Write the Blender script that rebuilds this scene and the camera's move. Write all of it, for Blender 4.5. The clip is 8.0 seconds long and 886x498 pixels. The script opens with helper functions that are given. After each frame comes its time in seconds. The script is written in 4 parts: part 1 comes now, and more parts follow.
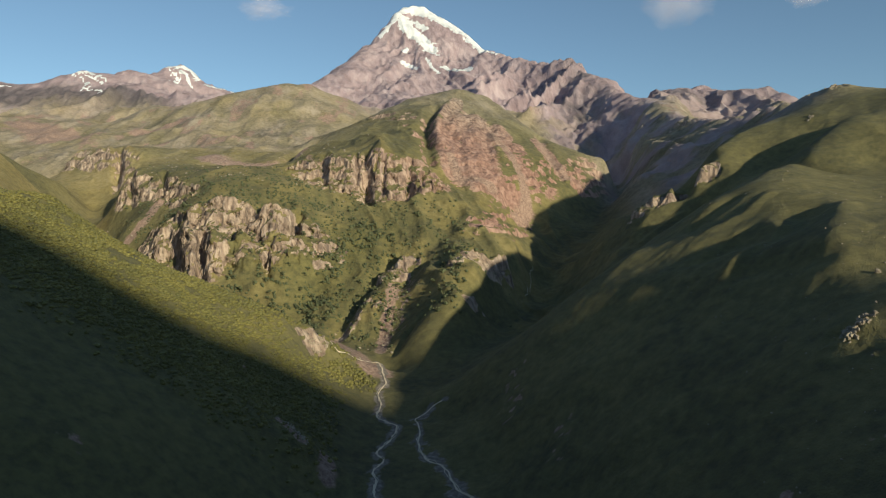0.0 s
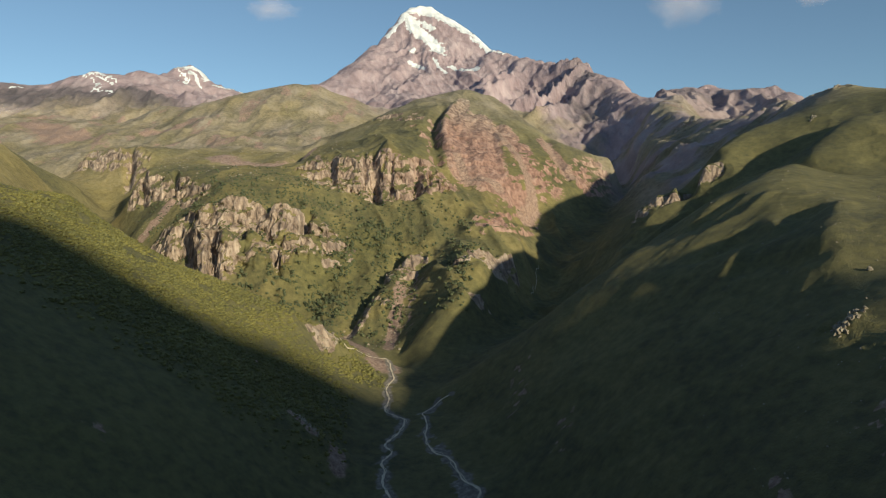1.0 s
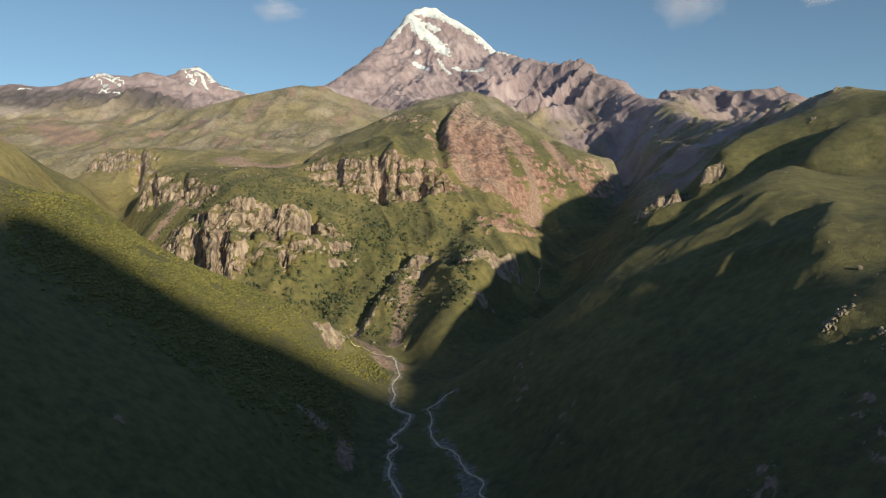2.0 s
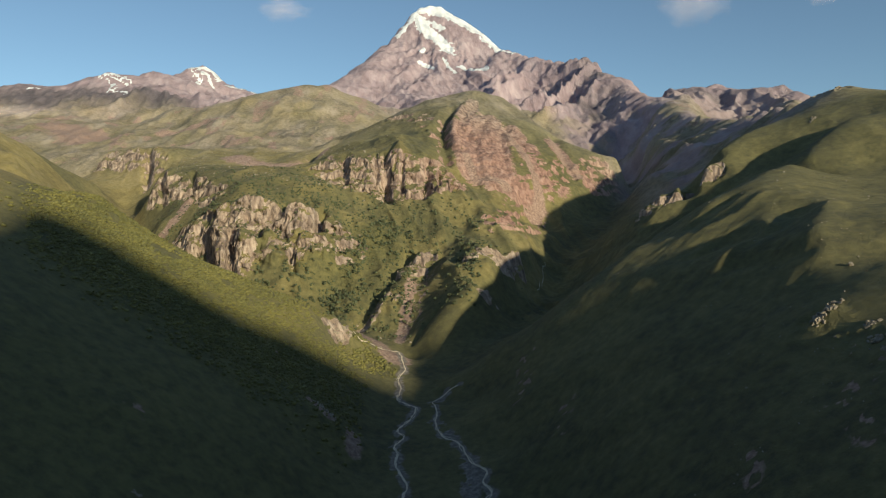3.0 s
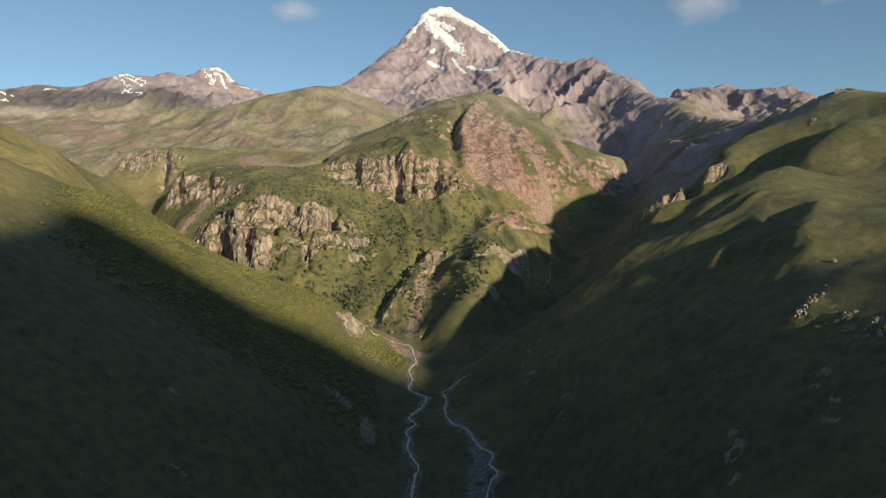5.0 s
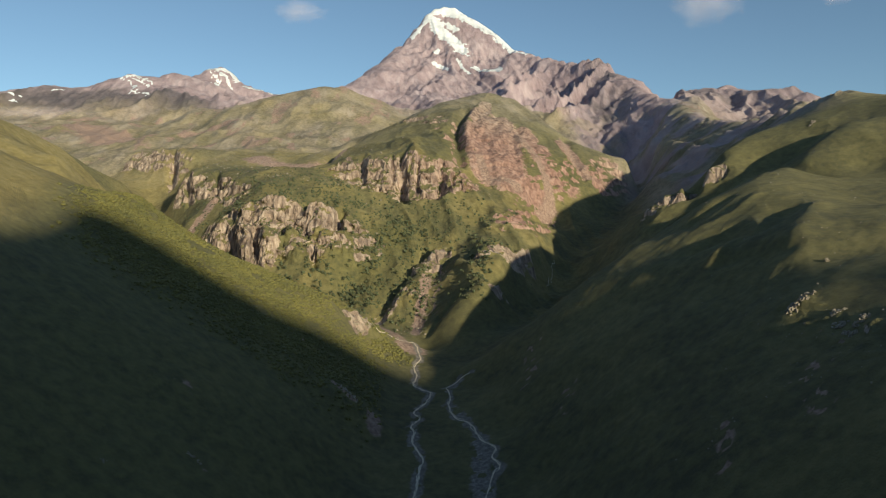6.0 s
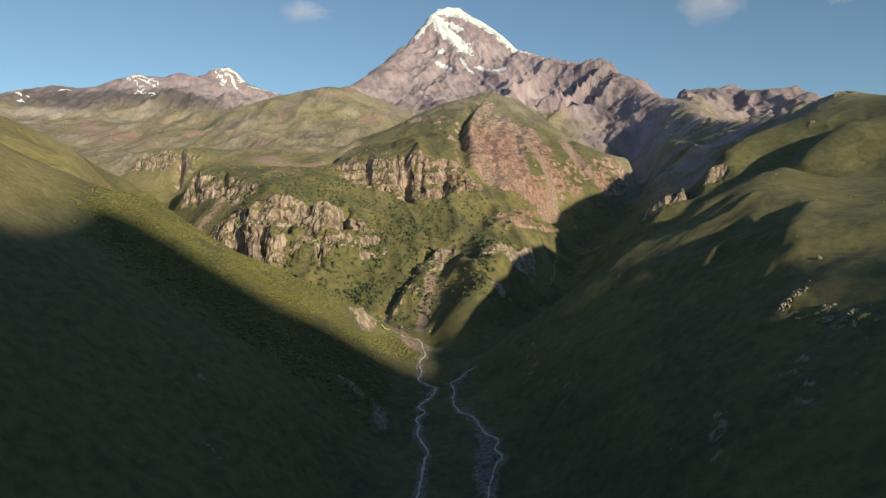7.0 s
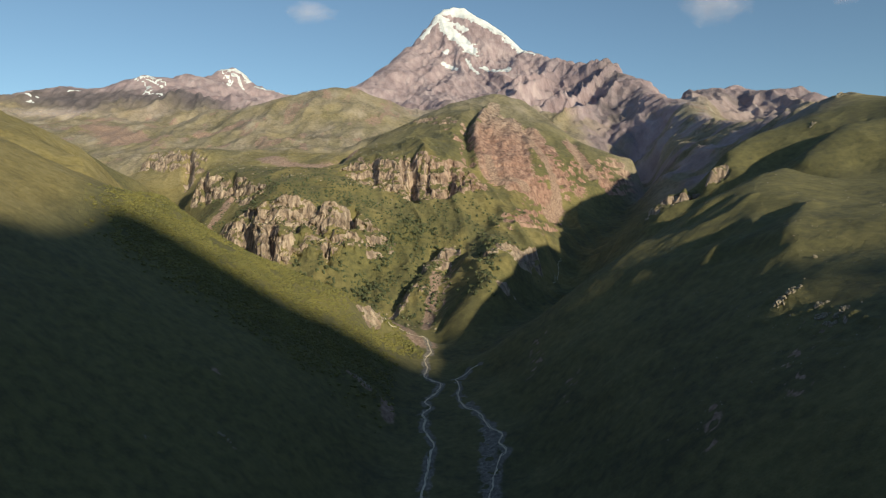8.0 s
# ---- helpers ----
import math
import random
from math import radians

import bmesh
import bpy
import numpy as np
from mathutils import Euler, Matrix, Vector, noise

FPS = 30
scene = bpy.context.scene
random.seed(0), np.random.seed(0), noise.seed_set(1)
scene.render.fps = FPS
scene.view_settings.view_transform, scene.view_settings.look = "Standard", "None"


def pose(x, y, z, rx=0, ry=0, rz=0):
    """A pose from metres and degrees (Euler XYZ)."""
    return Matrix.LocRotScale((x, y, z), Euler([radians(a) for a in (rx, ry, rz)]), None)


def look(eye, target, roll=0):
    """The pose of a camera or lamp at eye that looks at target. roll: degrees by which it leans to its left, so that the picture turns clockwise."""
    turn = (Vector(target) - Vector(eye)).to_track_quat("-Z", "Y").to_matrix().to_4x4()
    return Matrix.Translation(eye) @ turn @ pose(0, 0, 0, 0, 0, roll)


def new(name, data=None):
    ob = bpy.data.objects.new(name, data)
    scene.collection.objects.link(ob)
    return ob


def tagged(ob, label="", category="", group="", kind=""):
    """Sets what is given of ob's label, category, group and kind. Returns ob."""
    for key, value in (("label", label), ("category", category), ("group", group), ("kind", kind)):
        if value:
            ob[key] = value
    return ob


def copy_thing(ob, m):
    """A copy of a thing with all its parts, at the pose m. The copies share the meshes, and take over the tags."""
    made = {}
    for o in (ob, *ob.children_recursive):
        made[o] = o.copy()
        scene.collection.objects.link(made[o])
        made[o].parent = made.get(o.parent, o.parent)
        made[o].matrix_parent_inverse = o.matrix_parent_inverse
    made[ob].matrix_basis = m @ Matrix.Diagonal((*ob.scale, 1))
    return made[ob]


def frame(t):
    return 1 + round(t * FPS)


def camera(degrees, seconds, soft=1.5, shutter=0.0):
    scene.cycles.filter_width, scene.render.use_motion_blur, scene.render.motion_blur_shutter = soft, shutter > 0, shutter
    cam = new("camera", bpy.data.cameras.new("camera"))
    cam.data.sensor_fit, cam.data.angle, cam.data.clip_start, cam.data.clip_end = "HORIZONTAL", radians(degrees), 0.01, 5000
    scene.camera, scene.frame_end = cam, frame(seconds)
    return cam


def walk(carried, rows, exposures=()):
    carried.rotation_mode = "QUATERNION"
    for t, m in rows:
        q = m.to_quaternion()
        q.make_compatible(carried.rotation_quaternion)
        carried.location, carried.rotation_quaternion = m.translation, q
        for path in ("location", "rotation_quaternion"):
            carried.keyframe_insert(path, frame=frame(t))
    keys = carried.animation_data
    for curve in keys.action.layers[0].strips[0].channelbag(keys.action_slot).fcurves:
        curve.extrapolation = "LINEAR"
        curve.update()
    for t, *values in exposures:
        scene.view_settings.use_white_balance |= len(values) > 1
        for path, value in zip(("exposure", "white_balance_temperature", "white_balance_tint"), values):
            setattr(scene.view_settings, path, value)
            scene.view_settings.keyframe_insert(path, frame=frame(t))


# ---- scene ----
# ------------------------------------------------------------ camera
cam = camera(64.57, 8.0, soft=1.1)
walk(cam, [
    (0.0, look((0.35, 68.73, 0.24), (31.2, 1067.6, -36.2), 0.02)),
    (0.5, look((0.41, 60.37, 0.18), (26.1, 1059.3, -37.8), -0.01)),
    (1.0, look((0.47, 52.04, 0.19), (21.1, 1051.1, -37.3), 0.00)),
    (1.5, look((0.38, 43.58, 0.22), (17.6, 1042.8, -36.2), 0.01)),
    (3.0, look((0.06, 17.47, 0.15), (7.1, 1016.7, -39.4), -0.00)),
    (3.5, look((0.11, 8.73, 0.24), (3.5, 1007.9, -40.7), -0.02)),
    (4.0, look((0.00, 0.00, 0.00), (-0.0, 999.1, -41.5), -0.00)),
    (4.5, look((-0.10, -8.74, -0.14), (-3.3, 990.4, -41.1), 0.03)),
    (6.0, look((-0.31, -34.70, -0.05), (-12.3, 964.4, -41.0), 0.15)),
    (6.5, look((-0.36, -43.49, -0.01), (-15.0, 955.5, -41.5), 0.19)),
    (7.0, look((-0.56, -52.16, -0.33), (-17.9, 946.8, -42.4), 0.15)),
    (7.5, look((-0.77, -60.76, -0.32), (-21.4, 938.1, -43.0), 0.16)),
    (8.0, look((-0.73, -69.27, -0.31), (-25.4, 929.5, -42.7), 0.18)),
], [(0.0, 0.6, 5800, 13), (8.0, 0.6, 5800, 13)])

# ------------------------------------------------------------ sky, sun, exposure
SUN_TURN = 35.0      # degrees from straight behind, towards the right-hand side
SUN_HEIGHT = 14.0
to_sun = Vector((math.sin(radians(SUN_TURN)) * math.cos(radians(SUN_HEIGHT)),
                 -math.cos(radians(SUN_TURN)) * math.cos(radians(SUN_HEIGHT)),
                 math.sin(radians(SUN_HEIGHT))))
world = bpy.data.worlds.new("world")
scene.world = world
world.use_nodes = True
wn = world.node_tree.nodes
wl = world.node_tree.links
wn.clear()
sky = wn.new("ShaderNodeTexSky")
sky.sky_type = "NISHITA"
sky.sun_disc = False
sky.sun_elevation = radians(SUN_HEIGHT)
sky.sun_rotation = math.atan2(to_sun.x, to_sun.y)
sky.altitude = 2300
sky.air_density = 1.0
sky.dust_density = 1.6
sky.ozone_density = 1.5
bg = wn.new("ShaderNodeBackground")
bg.inputs["Strength"].default_value = 0.071
wo = wn.new("ShaderNodeOutputWorld")
soft_sky = wn.new("ShaderNodeHueSaturation")
soft_sky.inputs["Saturation"].default_value = 0.86
wl.new(sky.outputs[0], soft_sky.inputs["Color"])
clear = wn.new("ShaderNodeMix")
clear.data_type, clear.blend_type = "RGBA", "MULTIPLY"
clear.inputs[0].default_value = 1.0
clear.inputs[7].default_value = (0.88, 1.0, 0.90, 1)
wl.new(soft_sky.outputs[0], clear.inputs[6])
wl.new(clear.outputs[2], bg.inputs["Color"])
wl.new(bg.outputs[0], wo.inputs["Surface"])
sun = bpy.data.lights.new("sun", "SUN")
sun.energy = 3.3
sun.angle = radians(1.3)
sun.color = (1.0, 0.86, 0.51)
sun_ob = new("sun", sun)
sun_ob.matrix_world = look(to_sun * 3000, (0, 0, 0))

# ------------------------------------------------------------ noise
table = np.random.RandomState(7).permutation(4096)
turns = np.random.RandomState(8).rand(4096) * 2 * np.pi
GX, GY = np.cos(turns), np.sin(turns)


def perlin(x, y, seed=0):
    """Gradient noise, about -0.7 to 0.7, one cell a unit."""
    xi, yi = np.floor(x).astype(np.int64), np.floor(y).astype(np.int64)
    xf, yf = x - xi, y - yi
    u, v = xf * xf * xf * (xf * (xf * 6 - 15) + 10), yf * yf * yf * (yf * (yf * 6 - 15) + 10)

    def corner(a, b):
        h = table[(table[(xi + a + seed * 131) & 4095] + yi + b) & 4095]
        return GX[h] * (xf - a) + GY[h] * (yf - b)

    top = corner(0, 0) * (1 - u) + corner(1, 0) * u
    low = corner(0, 1) * (1 - u) + corner(1, 1) * u
    return top * (1 - v) + low * v


def fbm(x, y, octaves, seed=0, gain=0.5):
    s, a = 0, 1.0
    for k in range(octaves):
        s = s + a * perlin(x, y, seed + k)
        x, y, a = x * 2.03 + 17.1, y * 2.03 - 9.7, a * gain
    return s


def ridged(x, y, octaves, seed=0, gain=0.5):
    s, a, w = 0, 1.0, 1.0
    for k in range(octaves):
        n = 1 - np.abs(perlin(x, y, seed + k)) * 2.0
        n = n * n
        s = s + a * n * w
        w = np.clip(n * 1.3, 0, 1)
        x, y, a = x * 2.07 + 5.3, y * 2.07 + 11.9, a * gain
    return s - 0.95


def smooth(a, b, x):
    t = np.clip((x - a) / (b - a), 0, 1)
    return t * t * (3 - 2 * t)


# ------------------------------------------------------------ the lie of the land
NODES = []
CRESTS = []


def line(what, *knots, step=45, crest=False):
    """A crest, foot, edge or stream of the land through a few knots, smoothed."""
    first = len(NODES)
    k = np.array(knots, float)
    if len(k) == 1:
        NODES.append(k)
        return
    k = np.vstack([2 * k[0] - k[1], k, 2 * k[-1] - k[-2]])
    for i in range(1, len(k) - 2):
        p0, p1, p2, p3 = k[i - 1:i + 3]
        n = max(1, int(np.linalg.norm((p2 - p1)[:2]) / step))
        t = (np.arange(n) / n)[:, None]
        NODES.append(0.5 * (2 * p1 + (p2 - p0) * t + (2 * p0 - 5 * p1 + 4 * p2 - p3) * t ** 2 + (3 * p1 - p0 - 3 * p2 + p3) * t ** 3))
    NODES.append(k[-2:-1])
    if crest:
        CRESTS.extend(NODES[first:])


# valley floor and the two streams
line("main stream", (-700, -900, -320), (-330, -420, -268), (-80, -60, -240), (-25, 250, -217), (-22, 450, -202), (-34, 580, -186), (-24, 672, -178), (-43, 822, -155))
line("branch", (27, 471, -199), (25, 561, -186), (-4, 680, -175), (12, 720, -166))
line("floor west edge", (-75, 300, -208), (-62, 480, -196), (-66, 600, -180), (-55, 720, -170), step=60)
line("floor east edge", (45, 300, -208), (62, 470, -190), (56, 570, -179), (38, 680, -168), step=60)
line("left gorge", (-43, 822, -155), (-105, 895, -138), (-190, 955, -120), (-300, 1000, -104), (-420, 1080, -85), (-540, 1260, -45), (-680, 1540, 25))
line("right gorge", (12, 720, -166), (62, 850, -140), (112, 980, -113), (166, 1112, -90), (215, 1220, -62), (290, 1350, -14), (390, 1530, 38), (475, 1740, 90), (570, 2020, 160))

# slope on the left-hand side of the valley
line("left spur", (-386, 722, 31), (-341, 726, 25), (-309, 735, -2), (-272, 742, -28), (-214, 750, -56), (-137, 758, -94), (-109, 808, -122), (-80, 792, -147), crest=True)
line("spur cliff", (-117, 784, -108), (-109, 792, -111), (-102, 806, -119), step=15)
line("spur cliff foot", (-113, 774, -122), (-105, 784, -129), (-98, 803, -135), step=15)
line("left slope", (-345, 560, -3), (-300, 420, -30), (-290, 250, -35), (-300, 0, -30), step=70)
line("left slope middle", (-179, 441, -110), (-177, 316, -124), (-190, 150, -120), (-200, -100, -125), step=70)
line("left slope foot", (-87, 581, -157), (-105, 480, -160), (-120, 364, -158), (-130, 150, -165), step=70)
line("left heights", (-430, 740, 48), (-520, 640, 105), (-640, 420, 185), (-760, 100, 260), (-900, -300, 330), step=90)
line("left hill", (-1080, 1130, 250), (-960, 1260, 222), (-840, 1359, 175), (-775, 1430, 122), (-715, 1500, 72), crest=True)
line("left meadow", (-440, 800, 30), (-520, 820, 56), (-600, 800, 96), step=60)
line("left meadow", (-530, 900, 84), (-640, 1020, 116), (-720, 1150, 135), step=90)

# mountain on the right-hand side
line("right spur", (404, 640, 17), (408, 730, 40), (404, 824, 64), (325, 740, 41), (278, 742, 22), (231, 722, -10), (191, 716, -29), (148, 716, -63), (112, 722, -96), (68, 724, -129), (30, 722, -157), (8, 712, -174), crest=True)
line("right meadow edge", (217, 638, -27), (240, 644, -13), (270, 646, 2), (303, 647, 18), (343, 715, 40), step=40)
line("right meadow edge", (230, 583, -27), (264, 599, -7), (305, 590, 6), step=40)
line("right meadow edge", (258, 501, -26), (277, 537, -8), (315, 560, 4), step=40)
line("right meadow lip", (245, 588, -19), (228, 473, -50), step=50)
line("right rocks", (270, 474, -28), (223, 422, -55), (232, 362, -60), (225, 250, -62), (230, 100, -70))
line("right slope foot", (105, 590, -130), (120, 480, -130), (120, 350, -140), (115, 200, -150), step=70)
line("right slope back", (300, 480, -24), (325, 350, -22), (360, 200, -22), (420, 0, -10), (520, -200, 10), step=80)
line("right hollow", (330, 905, 6), (400, 895, 32), (452, 862, 46), (510, 800, 52), step=50)


line("right cliffs", (324, 1063, 32), (342, 1060, 40), (357, 1056, 50), (393, 1024, 71), step=60)
line("right hill", (459, 1020, 86))
line("right hill", (503, 1030, 119))
line("right hill", (551, 1050, 150))
line("right hill rib", (470, 897, 84), (501, 933, 107), (530, 955, 124), (562, 968, 139), (605, 1000, 152), step=30)
line("right hill gully", (545, 1012, 124), (505, 988, 98), (462, 965, 70), (405, 948, 48), step=35)
line("right hill", (525, 860, 69))
line("right crest", (760, 980, 205), (680, 1085, 196), (675, 1140, 211), (657, 1170, 222), (650, 1240, 217), (655, 1330, 219), (666, 1470, 228), (666, 1620, 232), (672, 1800, 262), (712, 2050, 318), (740, 2200, 368), (744, 2350, 402), (752, 2600, 478), (767, 3050, 614), step=60, crest=True)
line("right crest flank", (636, 1300, 196), (645, 1450, 204), (648, 1600, 218), (652, 1780, 240), step=60)
line("right crest flank", (612, 1300, 182), (612, 1450, 188), (622, 1600, 205), (630, 1780, 226), (650, 2000, 272), step=60)
line("right hill crest", (391, 1030, 80), (419, 1064, 102), (455, 1100, 125), (492, 1136, 141), (544, 1150, 161), (595, 1160, 185), (642, 1180, 211), step=30)
line("right ravine", (382, 1045, 18), (366, 985, 8), (318, 960, -10), step=40)
line("right lower flank", (424, 1170, 61), (376, 1150, 23), (319, 1180, 9), step=60)
line("right far flank", (608, 2258, 270), (540, 1700, 176), (426, 1450, 92), step=90)

# unseen ridge behind, which keeps the low sun out of the valley; crest shaped to its shadow edge
line("back ridge", (-700, -1100, 420), (-250, -760, 260), (0, -600, 200), (180, -520, 257), (300, -500, 269), (335, -500, 289), (362, -500, 271), (398, -500, 275), (416, -500, 317), (428, -500, 347), (445, -500, 355), (472, -500, 349), (500, -500, 334), (560, -500, 298), (620, -500, 269), (690, -500, 252), (750, -500, 229), (800, -500, 195), (835, -500, 197), (858, -500, 210), (882, -500, 218), (900, -500, 226), (913, -500, 253), (938, -500, 258), (960, -495, 265), (985, -490, 263), (1010, -485, 271), (1060, -470, 291), (1110, -450, 305), (1200, -300, 280), (1350, 100, 250), (1250, 500, 200), (1000, 800, 200), step=70, crest=True)
line("behind the back ridge", (100, -900, 90), (450, -850, 150), (800, -800, 120), (1050, -750, 140), (1400, -500, 160), step=90)
line("back ridge foot", (-300, -700, -60), (0, -420, -60), (250, -280, 0), (500, -280, 40), (700, -300, 70), (850, -280, 75), step=80)

# middle mountain
line("middle crest", (-255, 1600, 160), (-195, 1690, 205), (-120, 1790, 264), (-21, 1900, 322), (100, 1960, 356), (181, 1950, 337), (238, 1850, 273), (290, 1760, 211), (358, 1710, 173), (429, 1694, 145), crest=True)
line("face top", (-12, 1640, 238), (42, 1690, 269), (85, 1740, 287), (138, 1800, 287), (206, 1830, 270))
line("face foot", (49, 1330, 76), (131, 1343, 75), (202, 1430, 103), (300, 1520, 97), (383, 1640, 118))
line("pillar top", (-213, 1370, 115), (-186, 1350, 111), (-140, 1350, 123), (-100, 1330, 125), (-57, 1320, 116), (-9, 1310, 102), step=30)
line("pillar foot", (-196, 1325, 79), (-149, 1285, 61), (-85, 1265, 44), (-45, 1262, 44), (6, 1270, 63), step=30)
line("east rib", (-32, 846, -166), (-10, 862, -140), (11, 878, -115), (47, 912, -81), (62, 985, -48), (102, 1200, 4))
line("east flank", (74, 950, -100), (125, 1100, -36), (191, 1348, -1), step=60)
line("west rib", (-69, 925, -149), (-85, 963, -113), (-70, 1030, -75), (-38, 1084, -44), (-9, 1180, 4))
line("gully", (-45, 900, -146), (-33, 985, -104), (-8, 1060, -56), (19, 1150, -10))
line("wooded ravine", (-137, 985, -120), (-135, 1050, -85), (-120, 1110, -45), (-78, 1150, -10), (-63, 1230, 24))

# cliffs above the left gorge and the shelf on top of them
line("cliff foot", (-393, 1110, -65), (-323, 1056, -65), (-277, 1044, -66), step=30)
line("cliff foot", (-250, 1056, -48), (-195, 1058, -50), (-151, 1090, -37), step=30)
line("cliff edge", (-400, 1150, -12), (-342, 1092, -7), (-298, 1076, -9), (-275, 1068, -26), step=30)
line("cliff edge", (-344, 1160, 27), (-311, 1160, 45), (-273, 1155, 46), (-238, 1140, 25), (-207, 1152, 38), (-180, 1155, 37), (-159, 1150, 13), (-132, 1135, -23), step=30)
line("upper wall foot", (-331, 1112, -12), (-293, 1103, -7), (-263, 1100, -4), step=25)
line("cliff edge", (-338, 1140, 25), (-303, 1130, 42), (-266, 1136, 40), (-233, 1118, 25), (-204, 1135, 38), (-165, 1145, 20), (-131, 1130, -23), step=30)
line("cliff ledge", (-263, 1112, -9), (-236, 1110, -11), (-196, 1110, -11), step=25)
line("cliff ledge", (-251, 1068, -30), (-223, 1066, -33), (-193, 1068, -33), step=25)
line("cliff gap", (-267, 1066, -48), (-276, 1094, -20), step=20)
line("upper cliff foot", (-537, 1260, -11), (-452, 1236, 1), (-495, 1320, 42), (-433, 1285, 45), (-348, 1190, 43), step=40)
line("upper cliff edge", (-540, 1390, 91), (-467, 1340, 85), (-368, 1260, 68), (-261, 1230, 67), (-149, 1290, 67), step=40)
line("mesa edge", (-808, 1740, 164), (-748, 1715, 170), (-680, 1700, 179), (-631, 1660, 162), step=40)
line("mesa foot", (-790, 1700, 127), (-712, 1660, 119), (-643, 1620, 110), (-704, 1611, 77), step=40)
line("shelf", (-568, 1560, 122), (-452, 1590, 124), (-356, 1560, 101), (-277, 1540, 115), step=90)
line("shelf back", (-659, 1850, 184), (-488, 1880, 192), (-334, 1860, 190), step=90)
line("upper shelf", (-1067, 2100, 243), (-1010, 2216, 274), (-817, 2200, 289), (-699, 2276, 343), (-489, 2150, 283), (-303, 2174, 303), step=120)
line("shelf hill", (-902, 2480, 399), (-764, 2480, 407), (-660, 2540, 453), (-559, 2555, 472), (-479, 2563, 490), (-403, 2600, 495), (-294, 2650, 460), step=100, crest=True)
line("scree basin", (-1437, 2350, 328), (-1296, 2300, 308), (-1144, 2150, 257), (-976, 1950, 199), step=120)

# far range on the left
line("far left crest", (-2140, 3100, 556), (-1992, 3180, 595), (-1868, 3230, 622), (-1779, 3280, 624), (-1686, 3330, 663), (-1571, 3400, 712), (-1484, 3450, 711), (-1419, 3600, 759), (-1411, 3850, 775), (-1409, 4050, 867), (-1343, 4165, 905), (-1281, 4200, 856), (-1209, 4250, 752), (-1067, 4250, 742), (-903, 4200, 776), step=110, crest=True)
line("far left foot", (-1756, 2600, 373), (-1529, 2640, 391), (-1305, 2700, 409), (-1076, 2780, 430), (-890, 2900, 481), (-681, 3000, 521), step=150)

# snow peak and its ridges
line("peak west ridge", (-566, 3150, 582), (-527, 3300, 633), (-468, 3550, 729), (-401, 3900, 872), (-329, 4350, 1072), (-256, 4600, 1231), (-184, 4720, 1360), (-121, 4770, 1423), step=100, crest=True)
line("summit", (-121, 4770, 1423), (-53, 4790, 1448), (15, 4790, 1440), (106, 4770, 1371), (226, 4740, 1295), (322, 4650, 1204), (394, 4450, 1072), step=70, crest=True)
line("peak east ridge", (394, 4450, 1072), (476, 4200, 992), (567, 3950, 917), (663, 3760, 861), (724, 3690, 851), (762, 3620, 846), (798, 3450, 749), (767, 3050, 614), step=90, crest=True)
line("peak rib", (-53, 4720, 1349), (-14, 4350, 1089), (19, 3900, 838), (44, 3450, 659), step=120)
line("peak rib", (-245, 4450, 1132), (-261, 3900, 853), (-259, 3450, 659), (-254, 3050, 498), step=120)
line("peak foot", (-192, 2850, 443), (-55, 2850, 477), (130, 2900, 520), (250, 2700, 469), (376, 2397, 306), step=150)
line("peak gully", (257, 3350, 640), (268, 3900, 853), (229, 4350, 1055), step=120)
line("east spur", (760, 3640, 842), (552, 3200, 612), (394, 2800, 446), step=120)

# far peaks on the right
line("far right crest", (908, 2700, 464), (1040, 2880, 548), (1158, 2954, 576), (1202, 2850, 522), (1234, 2730, 517), (1312, 2698, 526), (1342, 2620, 480), (1371, 2500, 434), (1489, 2400, 402), step=90, crest=True)
line("far right foot", (850, 2150, 330), (1050, 1900, 260), (1300, 1700, 250), step=120)

# slopes that fall away behind the crests
line("behind the peak", (-900, 4500, 560), (-450, 4800, 760), (-300, 5150, 900), (150, 5200, 900), (520, 4950, 780), (950, 4500, 540), (1150, 4000, 450), step=150)
line("behind the far left crest", (-2500, 3900, 420), (-2000, 4000, 480), (-1600, 4600, 560), (-1150, 4700, 560), step=150)
line("behind the middle crest", (-330, 1950, 205), (-100, 2200, 240), (130, 2350, 250), (300, 2150, 200), (420, 1950, 120), step=90)
line("behind the shelf hill", (-950, 2650, 330), (-600, 2900, 380), (-300, 2950, 400), step=120)
line("behind the far right crest", (1100, 3300, 380), (1500, 3100, 330), (1800, 2800, 300), step=150)
line("behind the left hill", (-1250, 1450, 130), (-1000, 1650, 70), (-850, 1750, 90), step=120)

line("saddle basin", (-1269, 3500, 655), (-1074, 3500, 619), (-879, 3500, 600), (-653, 3350, 582), step=120)
line("saddle basin", (-1149, 3950, 692), (-991, 3950, 680), (-792, 3900, 684), step=120)
line("behind the west ridge", (-640, 3650, 640), (-600, 4000, 690), (-500, 4400, 800), (-420, 4600, 900), step=120)
line("ridge notch", (834, 2850, 504), (959, 2850, 490), step=90)
line("behind the right crest", (690, 1330, 195), (800, 1250, 185), (950, 1120, 185), step=80)
line("behind the right crest", (745, 1480, 190), (770, 1650, 200), (790, 1850, 225), (810, 2020, 255), step=80)
line("olive saddle", (839, 2380, 421), (915, 2330, 399), (974, 2230, 359), (1010, 2100, 325), step=90)

# the land round about, out of view
line("rim", (0, 5700, 900), (-1800, 5200, 500), (-3200, 3200, 520), (-2600, 1500, 420), (-2300, 0, 420), (-2200, -1700, 300), (-900, -1700, -150), (0, -2400, 200), (1800, -1700, 300), (2600, 0, 350), (2700, 2000, 500), (2600, 3600, 450), (1500, 5000, 600), (0, 5700, 900), step=300)

